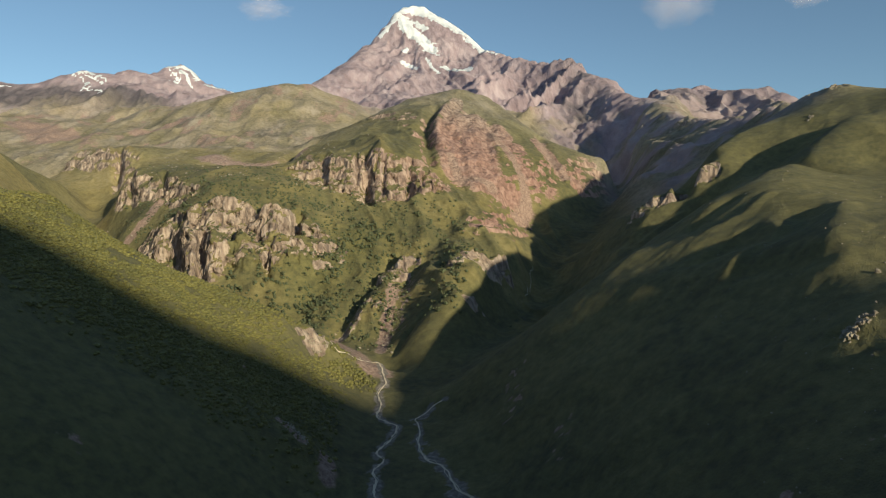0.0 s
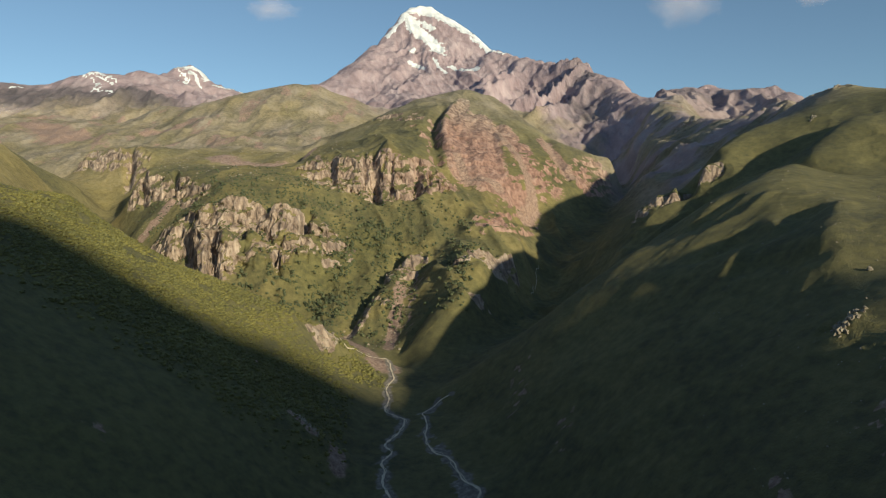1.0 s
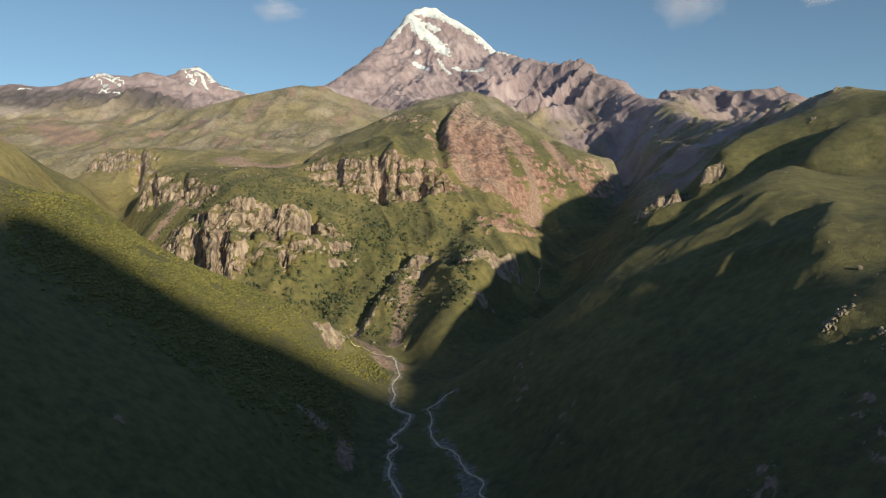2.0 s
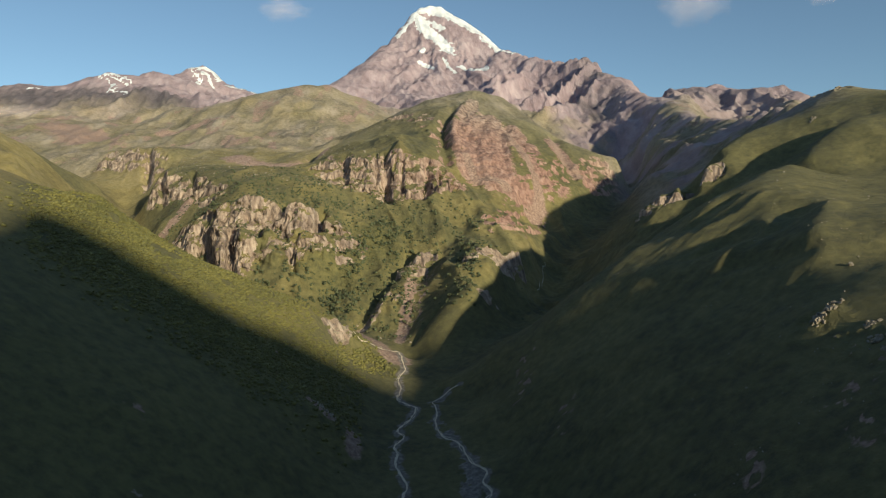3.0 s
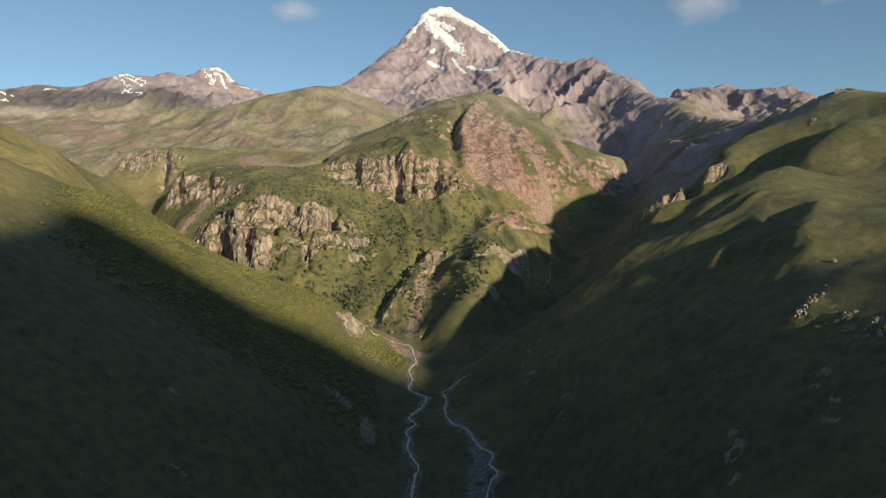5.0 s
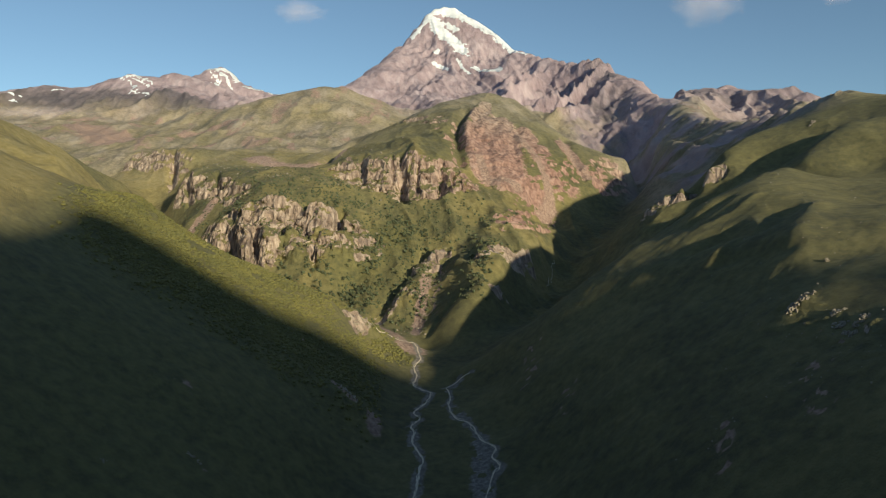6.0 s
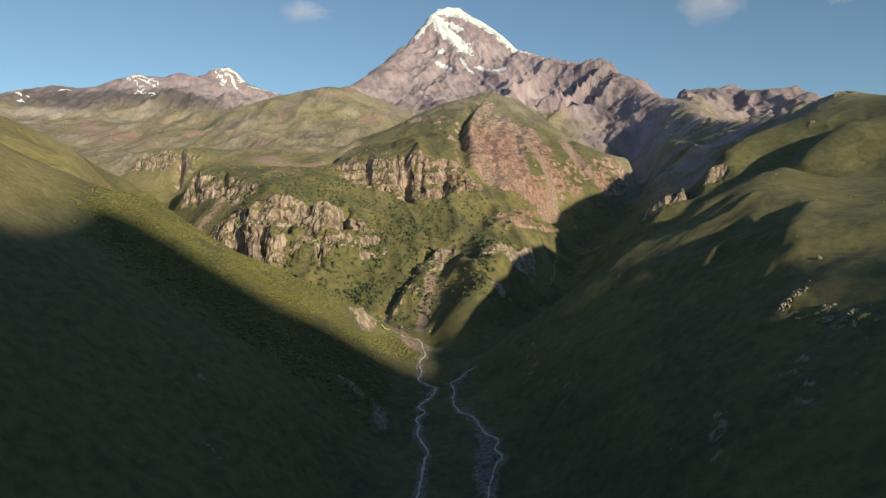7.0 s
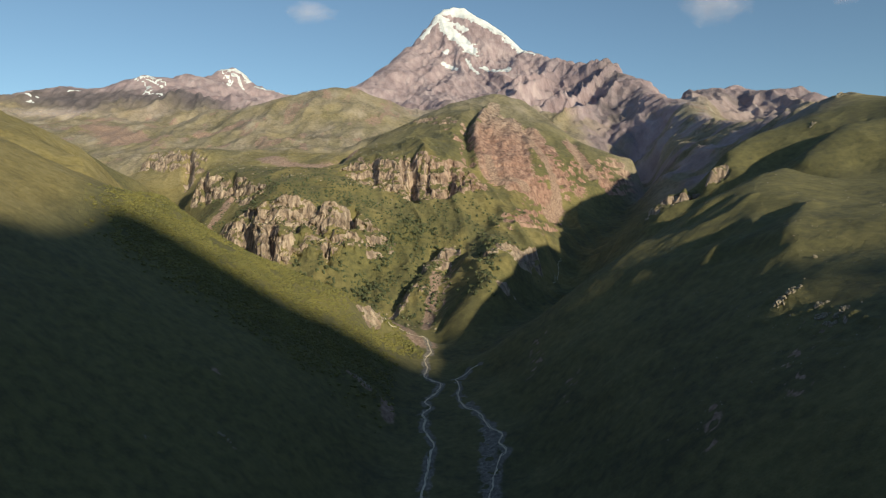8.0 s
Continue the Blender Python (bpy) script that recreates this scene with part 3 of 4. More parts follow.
    col = mixed(n, l, col, peak, attribute(n, "alpine_haze"))
    edge = sums(n, l, "ADD", attribute(n, "snow"), sums(n, l, "MULTIPLY", sums(n, l, "SUBTRACT", noisy(n, l, 0.018, 10, 0.78, at), 0.5), 1.25))
    col = mixed(n, l, col, (0.82, 0.84, 0.88, 1), sharpened(n, l, edge, 0.42, 0.56))
    l.new(col, b.inputs["Base Color"])
    b.inputs["Roughness"].default_value = 0.85
    b.inputs["Specular IOR Level"].default_value = 0.2
    b.inputs["Sheen Weight"].default_value = 0.03
    b.inputs["Sheen Roughness"].default_value = 0.6
    relief_height = sums(n, l, "ADD", sums(n, l, "MULTIPLY", sums(n, l, "SUBTRACT", sums(n, l, "MULTIPLY", cracks, 1.4), cells.outputs["Distance"]), sums(n, l, "MULTIPLY", attribute(n, "rock"), sums(n, l, "SUBTRACT", 2.4, sums(n, l, "MULTIPLY", attribute(n, "red"), 1.5)))),
                         sums(n, l, "ADD", fine, sums(n, l, "MULTIPLY", noisy(n, l, 0.9, 4, 0.6, at), 0.55)))
    relief_height = sums(n, l, "ADD", relief_height, sums(n, l, "MULTIPLY", attribute(n, "alpine_haze"), sums(n, l, "MULTIPLY", streak, 6.0)))
    relief_height = sums(n, l, "ADD", relief_height, sums(n, l, "MULTIPLY", attribute(n, "bleak_haze"), sums(n, l, "MULTIPLY", runs, 4.5)))
    bumped(n, l, b, relief_height, 0.9, 2.2)
    return m


PALE_LOW, PALE_MID, PALE_HIGH = (0.150, 0.112, 0.092), (0.375, 0.282, 0.222), (0.580, 0.458, 0.368)
RED_LOW, RED_MID, RED_HIGH = (0.165, 0.098, 0.082), (0.345, 0.205, 0.165), (0.480, 0.310, 0.255)
GRASS_LOW, GRASS_MID, GRASS_HIGH = (0.099, 0.094, 0.051), (0.158, 0.144, 0.064), (0.222, 0.194, 0.084)
m_land = make_land()


def make_water():
    m, n, l, b = material("mountain_water")
    at = n.new("ShaderNodeNewGeometry").outputs["Position"]
    foam = noisy(n, l, 0.9, 8, 0.7, at)
    l.new(ramp(n, l, foam, (0.36, (0.50, 0.42, 0.32)), (0.58, (0.90, 0.77, 0.60))), b.inputs["Base Color"])
    l.new(ramp(n, l, foam, (0.40, (0.45, 0.45, 0.45)), (0.60, (0.85, 0.85, 0.85))), b.inputs["Roughness"])
    bumped(n, l, b, foam, 0.8, 0.3)
    return m


m_water = make_water()


def make_snow():
    m, n, l, b = material("old_snow")
    at = n.new("ShaderNodeNewGeometry").outputs["Position"]
    l.new(ramp(n, l, noisy(n, l, 0.02, 9, 0.65, at), (0.32, (0.62, 0.64, 0.69)), (0.55, (0.86, 0.87, 0.90))), b.inputs["Base Color"])
    b.inputs["Roughness"].default_value = 0.7
    bumped(n, l, b, noisy(n, l, 0.03, 6, 0.6, at), 0.5, 6.0)
    return m


m_snow = make_snow()


def make_leaves(name, low, mid, high):
    m, n, l, b = material(name)
    geo = n.new("ShaderNodeNewGeometry")
    at = geo.outputs["Position"]
    mix = sums(n, l, "ADD", sums(n, l, "MULTIPLY", geo.outputs["Random Per Island"], 0.15), sums(n, l, "MULTIPLY", noisy(n, l, 0.03, 5, 0.65, at), 0.95))
    l.new(ramp(n, l, mix, (0.25, low), (0.55, mid), (0.85, high)), b.inputs["Base Color"])
    b.inputs["Roughness"].default_value = 0.6
    b.inputs["Specular IOR Level"].default_value = 0.45
    b.inputs["Sheen Weight"].default_value = 0.03
    b.inputs["Sheen Roughness"].default_value = 0.6
    bumped(n, l, b, noisy(n, l, 1.6, 4, 0.6, at), 0.3, 0.3)
    return m


m_leaf = make_leaves("scrub_leaves", (0.096, 0.098, 0.034), (0.166, 0.155, 0.042), (0.240, 0.212, 0.054))
m_pine = make_leaves("wood_leaves", (0.056, 0.068, 0.034), (0.086, 0.100, 0.046), (0.132, 0.140, 0.060))


def make_bark():
    m, n, l, b = material("bark")
    at = n.new("ShaderNodeTexCoord").outputs["Object"]
    l.new(ramp(n, l, noisy(n, l, 3.0, 6, 0.6, at), (0.35, (0.10, 0.075, 0.05)), (0.65, (0.22, 0.18, 0.14))), b.inputs["Base Color"])
    b.inputs["Roughness"].default_value = 0.9
    return m


m_bark = make_bark()


def make_boulder():
    m, n, l, b = material("weathered_stone")
    at = n.new("ShaderNodeNewGeometry").outputs["Position"]
    l.new(ramp(n, l, noisy(n, l, 0.7, 8, 0.7, at), (0.34, (0.16, 0.135, 0.105)), (0.5, (0.31, 0.26, 0.20)), (0.66, (0.46, 0.40, 0.32))), b.inputs["Base Color"])
    b.inputs["Roughness"].default_value = 0.92
    bumped(n, l, b, noisy(n, l, 1.5, 7, 0.7, at), 0.8, 0.4)
    return m


m_stone = make_boulder()


# ------------------------------------------------------------ the land as a sheet
def span(*pieces):
    """Rising values: (start, end, steps) one after another, each in even ratios."""
    out = []
    for a, b, n in pieces:
        out.append(np.exp(np.linspace(np.log(a), np.log(b), n, endpoint=False)))
    return np.concatenate(out + [[pieces[-1][1]]])


def grid_faces(nr, nc):
    i = (np.arange(nr - 1)[:, None] * nc + np.arange(nc - 1)[None]).ravel()
    return np.stack([i, i + 1, i + nc + 1, i + nc], 1)


def sheet(name, verts, faces, attrs, mat, parent=None):
    me = bpy.data.meshes.new(name)
    used, inv = np.unique(faces, return_inverse=True)
    v, q = verts[used], inv.reshape(faces.shape)
    me.vertices.add(len(v))
    me.vertices.foreach_set("co", v.astype(np.float32).ravel())
    me.loops.add(q.size)
    me.loops.foreach_set("vertex_index", q.astype(np.int32).ravel())
    me.polygons.add(len(q))
    me.polygons.foreach_set("loop_start", np.arange(0, q.size, q.shape[1], dtype=np.int32))
    me.polygons.foreach_set("use_smooth", np.ones(len(q), bool))
    for key, value in attrs.items():
        me.attributes.new(key, "FLOAT", "POINT").data.foreach_set("value", value[used].astype(np.float32))
    me.update(calc_edges=True)
    me.materials.append(mat)
    ob = new(name, me)
    ob.parent = parent
    return ob


def upright(width, x, z, *knots):
    """A stroke on a steep face, seen across it: sideways and up."""
    return stroke(x, z, width, *[(k[0], k[2]) for k in knots], soft=3.0)


def snowy(x, y, z):
    """Snow on the summit, its tongues and the patches of the far range."""
    s = 0 * x
    x, z = x + 22 * fbm(x / 60, z / 60, 4, 231, 0.6), z + 22 * fbm(x / 60, z / 60, 4, 241, 0.6)
    top = y > 3600
    for width, knots in (
            (50, ((-160, 4780, 1381), (-106, 4780, 1403), (-38, 4780, 1415), (42, 4780, 1385), (118, 4780, 1328))),
            (40, ((118, 4770, 1318), (230, 4740, 1250), (312, 4660, 1170), (374, 4560, 1073))),
            (20, ((-147, 4740, 1369), (-207, 4640, 1260), (-245, 4520, 1164))),
            (46, ((-119, 4680, 1315), (-73, 4560, 1224), (4, 4440, 1129), (75, 4300, 1039))),
            (18, ((22, 4560, 1224), (-33, 4650, 1285))),
            (13, ((-82, 4300, 1043), (-108, 4250, 1007))),
            (15, ((-103, 4050, 908), (-28, 3950, 855))),
            (13, ((26, 4050, 928), (86, 3850, 827))),
            (20, ((129, 3950, 874), (187, 3850, 827), (261, 3900, 856))),
            (15, ((357, 4430, 1039), (418, 4330, 1009), (473, 4210, 981))),
            (11, ((123, 3200, 586), (166, 3150, 572)))):
        s = np.maximum(s, upright(width, x, z, *knots) * top)
    left = (y > 3000) & (x < -500)
    for width, knots in (
            (11.5, ((-1400, 4060, 859), (-1344, 4150, 892), (-1295, 4180, 865), (-1248, 4200, 809))),
            (6.5, ((-1338, 4100, 855), (-1278, 4080, 780), (-1243, 4050, 726))),
            (4.3, ((-1384, 4050, 844), (-1310, 4000, 758))),
            (4.3, ((-1315, 4160, 881), (-1260, 4150, 793))),
            (3.6, ((-1364, 4080, 851), (-1288, 4030, 745))),
            (4.3, ((-1587, 3380, 694), (-1516, 3330, 636), (-1473, 3280, 588))),
            (3.6, ((-1507, 3420, 702), (-1447, 3380, 646))),
            (3.6, ((-1926, 3080, 525), (-1855, 3060, 502))),
            (7.9, ((-1206, 4240, 777), (-1082, 4245, 754), (-913, 4200, 769))),
            (5.8, ((-1567, 3390, 702), (-1503, 3350, 667), (-1455, 3300, 631))),
            (5.0, ((-1552, 3400, 709), (-1485, 3420, 686))),
            (5.0, ((-1974, 3150, 565), (-1910, 3120, 542))),
            (4.3, ((-1826, 3200, 586), (-1781, 3220, 585))),
            (5.0, ((-1465, 3280, 601), (-1387, 3250, 564)))):
        s = np.maximum(s, upright(width, x, z, *knots) * left)
    return np.clip(s + 0.75 * fbm(x / 26, z / 26, 4, 251, 0.6) * (s > 0.02), 0, 1)


# courses of the streams
WEST = ((-60, 60), (-38, 250), (-30, 400), (-25, 501), (-23, 517), (-25, 533), (-34, 559), (-32, 573), (-36, 586), (-30, 608), (-35, 623), (-25, 650), (-21, 675), (-31, 687), (-40, 695), (-38, 724), (-42, 752), (-36, 776), (-40, 803), (-47, 854), (-63, 823), (-79, 816), (-95, 810), (-150, 925))
EAST = ((10, 250), (18, 400), (31, 492), (38, 504), (33, 522), (37, 535), (29, 548), (24, 561), (18, 590), (12, 598), (3, 610), (-2, 640), (-1, 662), (-5, 695), (9, 713), (22, 713))
UPPER = ((150, 1075), (158, 1095), (166, 1124), (170, 1150), (178, 1180))


def cover(x, y, z, steep, crag, alpine_haze, floor):
    """What lies on the ground, one value from 0 to 1 a kind."""
    rocky = smooth(0.36, 0.47, steep + 0.24 * fbm(x / 22, y / 22, 4, 151) + 0.26 * fbm(x / 70, y / 70, 2, 153) + 0.30 * fbm(x / 34, z / 9, 3, 157)) * smooth(0.04, 0.3, crag)
    red = np.maximum(stroke(x, y, 190, *((78, 1480, 153), (151, 1380, 66), (269, 1550, 124))), stroke(x, y, 70, *((102, 1190, 4), (163, 1300, -11))))
    bare = 0 * x
    for width, knots in (
            (17, ((88, 1825), (84, 1760), (80, 1700))),
            (32, ((72, 1690), (62, 1600), (52, 1500), (64, 1370))),
            (40, ((108, 1670), (120, 1590), (111, 1440), (115, 1345))),
            (32, ((166, 1620), (187, 1550), (195, 1450))),
            (22, ((264, 1640, 154), (283, 1560, 117), (321, 1530, 95))),
            (16, ((86, 1175, 4), (117, 1205, 1))),
            (6, ((48, 1008), (80, 1012), (114, 1060))),
            (5, ((33, 925), (50, 922), (66, 930))),
            (5, ((-117, 782, -112), (-110, 790, -117), (-104, 800, -129))),
            (9, ((-101, 945, -142), (-84, 962, -117))),
            (7, ((-42, 1065, -54), (-14, 1090, -41)))):
        bare = np.maximum(bare, stroke(x, y, width, *knots, soft=3.0))
    on_face = stroke(x, y, 75, (84, 1770), (105, 1600), (110, 1400))
    bare = bare * smooth(-0.42, -0.1, fbm(x / 38, y / 38, 4, 155) + 0.45 * on_face)
    rocky = np.maximum(rocky, bare)
    for width, knots in (
            (11, ((-263, 1081), (-266, 1076))),
            (9, ((-248, 1084), (-215, 1096))),
            (12, ((-383, 1207), (-344, 1177))),
            (12, ((-455, 1274), (-390, 1199))),
            (10, ((-267, 1053), (-240, 1049), (-191, 1056), (-160, 1075)))):
        rocky = rocky * (1 - 0.9 * stroke(x, y, width, *knots))
    scree = 0 * x
    for width, knots in (
            (12, ((57, 1400, 100), (71, 1345, 70), (130, 1340, 59))),
            (15, ((151, 1560, 193), (183, 1460, 116), (199, 1370, 43), (172, 1330, -17))),
            (16, ((274, 1700, 190), (268, 1620, 149), (300, 1520, 97))),
            (11, ((-447, 1280, 46), (-452, 1250, 15), (-471, 1215, -25))),
            (9, ((-37, 1030, -75), (-44, 960, -117), (-48, 890, -145))),
            (20, ((-45, 805, -157), (-64, 835, -148), (-92, 880, -143), (-117, 905, -138))),
            (6, ((-88, 580, 0), (-105, 592, 0))),
            (7, ((-66, 560, 0), (-70, 586, 0))),
            (40, ((-469, 1650, 134), (-365, 1600, 115), (-275, 1600, 125))),
            (90, ((-1325, 2350, 309), (-1186, 2300, 293), (-1058, 2150, 240))),
            (26, ((-833, 2150, 271), (-782, 2200, 289), (-716, 2270, 335))),
            (30, ((-1112, 2300, 308), (-963, 2150, 249)))):
        scree = np.maximum(scree, stroke(x, y, width, *knots))
    patchy = 0 * x
    for width, knots in (
            (9, ((-146, 367), (-154, 369))), (8, ((-177, 435), (-180, 428))), (8, ((-186, 566), (-192, 562))),
            (7, ((152, 352), (145, 335), (140, 320))), (8, ((186, 324), (183, 305))), (9, ((205, 350), (190, 345))),
            (26, ((-13, 1045, -61), (-27, 985, -96), (-39, 930, -127))), (9, ((90, 520), (100, 560))), (8, ((-150, 640), (-135, 660))), (12, ((70, 620), (85, 680)))):
        patchy = np.maximum(patchy, stroke(x, y, width, *knots))
    scree = np.maximum(scree, 0.8 * patchy * smooth(-0.1, 0.35, fbm(x / 7, y / 7, 4, 177)))
    gravel = np.maximum(0.8 * stroke(x, y, 7, *WEST[1:-4]), 0.8 * stroke(x, y, 6, *EAST))
    gravel = np.maximum(gravel, stroke(x, y, 10, (24, 560), (25, 530), (23, 500), (24, 460), (20, 420)))
    gravel = np.maximum(gravel, 0.8 * stroke(x, y, 9, (-2, 640), (8, 615), (16, 590))) * (y < 900) * smooth(-0.5, -0.15, fbm(x / 12, y / 12, 3, 179))
    high_scree = smooth(0.05, 0.35, fbm(x / 60, y / 150, 5, 171)) * smooth(1650, 2000, y) * (1 - alpine_haze)
    dry = np.clip(smooth(1350, 1700, y) * smooth(0, -300, x) * 0.95 + smooth(1900, 2400, y) * 0.95
                  + 0.8 * smooth(-380, -420, x + 0.25 * (y - 700)) * smooth(350, 480, y) * (y < 1400), 0, 0.95)
    dry = np.maximum(dry, 0.55 * smooth(-0.15, 0.25, fbm(x / 60, y / 60, 4, 167)) * smooth(850, 950, y) * smooth(1500, 1350, y) * smooth(-480, -380, x) * smooth(330, 230, x))
    dry = dry * (1 - smooth(1500, 1700, y) * 0.6 * smooth(0.12, -0.12, fbm(x / 170, y / 170, 4, 161)))
    snow = snowy(x, y, z)
    scrub = np.maximum(stroke(x, y, 200, (-330, 720), (-240, 600), (-200, 400), (-200, 200)) * (1 - smooth(-330, -420, x + 0.25 * (y - 700))),
                       stroke(x, y, 75, *((-149, 1000, -114), (-133, 1070, -70), (-87, 1150, -19))))
    scrub = np.maximum(scrub, 0.3 * stroke(x, y, 130, *((-288, 1180, 56), (-176, 1190, 43), (-81, 1200, 19), (-13, 1180, 9))))
    scrub = np.maximum(scrub, 0.45 * smooth(0.0, 0.3, fbm(x / 90, y / 200, 4, 175)) * smooth(1500, 1650, y) * smooth(2500, 2250, y) * smooth(0, -200, x))
    scrub = np.maximum(scrub, 0.5 * stroke(x, y, 45, *((42, 930, -68), (65, 1060, -26))))
    lava_shade = np.maximum(stroke(x, y, 190, *((-1944, 2950, 494), (-1765, 3050, 515), (-1570, 3050, 510))), stroke(x, y, 150, *((-1389, 2900, 462), (-1357, 3150, 565), (-1118, 2950, 482))))
    # darker colour in place of the shade on the ridge's ribs
    lava_shade = np.maximum(lava_shade, 0.5 * stroke(x, y, 200, (562, 3500), (707, 3600), (733, 3100), (600, 2700), (520, 2400)))
    # grows with distance: bare ground plus haze put into the colour
    bleak_haze = smooth(1500, 2000, y) * np.clip(0.75 + 0.6 * fbm(x / 120, y / 200, 4, 163), 0.55, 1)
    # shade and haze on the far right mountain, put into its colour
    lava_shade = np.maximum(lava_shade, 0.48 * stroke(x, y, 190, (950, 2880), (1080, 2770), (1280, 2630)))
    bleak_haze = np.maximum(bleak_haze, 0.75 * smooth(340, 420, x) * smooth(1080, 1180, y) * np.clip(0.8 + 0.8 * fbm(x / 90, y / 90, 4, 165), 0.3, 1))
    return {"lava_shade": lava_shade, "bleak_haze": bleak_haze, "rock": rocky, "red": red, "scree": np.maximum(scree, 0.62 * high_scree), "gravel": gravel, "dry": dry,
            "scrub": scrub * (1 - floor), "alpine_haze": alpine_haze, "snow": snow}


def facing(p):
    """The way the ground faces at each place of a fan."""
    n = np.cross(np.gradient(p, axis=1), np.gradient(p, axis=0))
    return n / np.linalg.norm(n, axis=2, keepdims=True)


def relief(radii, angles):
    """Places, heights and ground cover over a fan of rings and rays."""
    nr, nc = len(radii), len(angles)
    x = (radii[:, None] * np.sin(angles)[None]).ravel()
    y = (radii[:, None] * np.cos(angles)[None]).ravel()
    z, crag, alpine_haze, floor = land(x, y)
    p = np.stack([x, y, z], 1).reshape(nr, nc, 3)
    steep = 1 - np.abs(facing(p)[:, :, 2]).ravel()
    # broken courses of rock: blocks that stand out of the cliffs and ledges that step back
    tall = crags(x, y)[1]
    bare = smooth(0.08, 0.45, crag) * smooth(0.16, 0.34, steep) * smooth(2600, 2300, y) * (0.3 + 0.6 * smooth(0.55, 0.95, tall))
    tilt = z + 0.25 * x + 5 * fbm(x / 60, z / 60, 2, 301)
    course = blocks(x / 19 + 0.8 * fbm(x / 50, z / 25, 2, 303), tilt / 11, 5)
    chip = blocks(x / 8.5 + 0.6 * fbm(x / 30, z / 14, 2, 305), tilt / 5.5, 6)
    p[:, :, 1] += (bare * (5.0 * course + 2.4 * chip + 5 * fbm(x / 26, z / 26, 4, 307, 0.6))).reshape(nr, nc)
    p[:, :, 0] += (bare * 3.5 * fbm(z / 16, x / 40, 3, 309, 0.6)).reshape(nr, nc)
    steep = 0.45 * steep + 0.55 * (1 - np.abs(facing(p)[:, :, 2]).ravel())
    return p.reshape(-1, 3), grid_faces(nr, nc), cover(x, y, z, steep, crag, alpine_haze, floor), crag


front = np.radians(np.linspace(-40, 40, 830))
rings = span((2, 45, 12), (45, 250, 45), (250, 700, 190), (700, 1000, 120), (1000, 1420, 330), (1420, 2000, 180), (2000, 5300, 310))
P, F, A, C = relief(rings, front)

# which mountain each stretch belongs to
REGIONS = (
    ("valley_floor", "dark grassy valley floor with gravel beside two streams", "ground", "structure", ((0, 500), (0, 250), (-5, 600), (-20, 700), (0, 0))),
    ("wooded_hillside", "steep valley side covered in green scrub and low trees", "hillside", "", ((-200, 450), (-230, 250), (-330, 650), (-150, 700), (-300, 100), (-120, 790))),
    ("meadow_hill", "rounded yellow-green grassy hill beyond the wooded slope", "hill", "", ((-850, 1200), (-600, 850), (-900, 700))),
    ("grassy_mountain", "olive-green grassy mountain with scattered pale stones and outcrops", "mountain", "", ((220, 500), (230, 300), (300, 650), (450, 850), (600, 1050), (350, 1030), (150, 620), (700, 700))),
    ("shaded_ridge", "dark rocky ridge with thin grass in shade", "mountain", "", ((650, 1700), (560, 1400), (700, 2100), (450, 1250))),
    ("middle_mountain", "green pyramid mountain with red eroded face and rock pillars", "mountain", "", ((80, 1850), (50, 1500), (-30, 1250), (60, 1050), (20, 900), (300, 1600), (-70, 1020), (-120, 1680))),
    ("cliff_plateau", "brown-green plateau ending in pale rock cliffs", "plateau", "", ((-330, 1120), (-420, 1350), (-500, 1650), (-700, 1750), (-250, 1350), (-380, 1850))),
    ("shelf_hill", "dry olive hill with scree streaks below the peaks", "hill", "", ((-550, 2500), (-850, 2250), (-350, 2250), (-1300, 2300))),
    ("snow_peak", "high mauve rock mountain with snow-capped summit", "mountain", "", ((-50, 4500), (-250, 3700), (150, 3900), (-200, 3100), (200, 2900), (300, 4400))),
    ("rocky_ridge", "jagged reddish rock ridge with shaded gullies", "mountain", "", ((760, 3600), (600, 3000), (480, 2450), (850, 3100))),
    ("snow_streaked_range", "distant brown range with snow streaks along its crest", "mountain", "", ((-1700, 3200), (-1300, 3800), (-1000, 4200), (-2200, 3200))),
    ("far_mountain", "distant grey-brown bare double peak under the sky", "mountain", "", ((1250, 2850), (1500, 2600), (1000, 2500))),
)
mids = P[F].mean(1)
seeds, owner = [], []
for k, region in enumerate(REGIONS):
    for sx, sy in region[4]:
        seeds.append((sx, sy))
        owner.append(k)
seeds, owner = np.array(seeds, float), np.array(owner)
wobble = 25 * fbm(mids[:, 0] / 160, mids[:, 1] / 160, 2, 181)
far_off = np.full(len(mids), 1e9)
belongs = np.zeros(len(mids), int)
for (sx, sy), k in zip(seeds, owner):
    d = np.hypot(mids[:, 0] + wobble - sx, mids[:, 1] - wobble - sy)
    closer = d < far_off
    far_off[closer], belongs[closer] = d[closer], k


def pieces(chosen):
    """Splits chosen squares of the fan into patches that hang together."""
    wide = len(front) - 1
    left = set(np.nonzero(chosen)[0].tolist())
    found = []
    while left:
        queue = [left.pop()]
        patch = []
        while queue:
            q = queue.pop()
            patch.append(q)
            for w in (q - 1, q + 1, q - wide, q + wide, q - wide - 1, q - wide + 1, q + wide - 1, q + wide + 1):
                if w in left:
                    left.remove(w)
                    queue.append(w)
        found.append(np.array(patch))
    return sorted(found, key=len, reverse=True)


cliffy = C[F].mean(1) > 0.3
snow_faces = A["snow"][F].mean(1) > 0.72
MOUNTAINS = {}
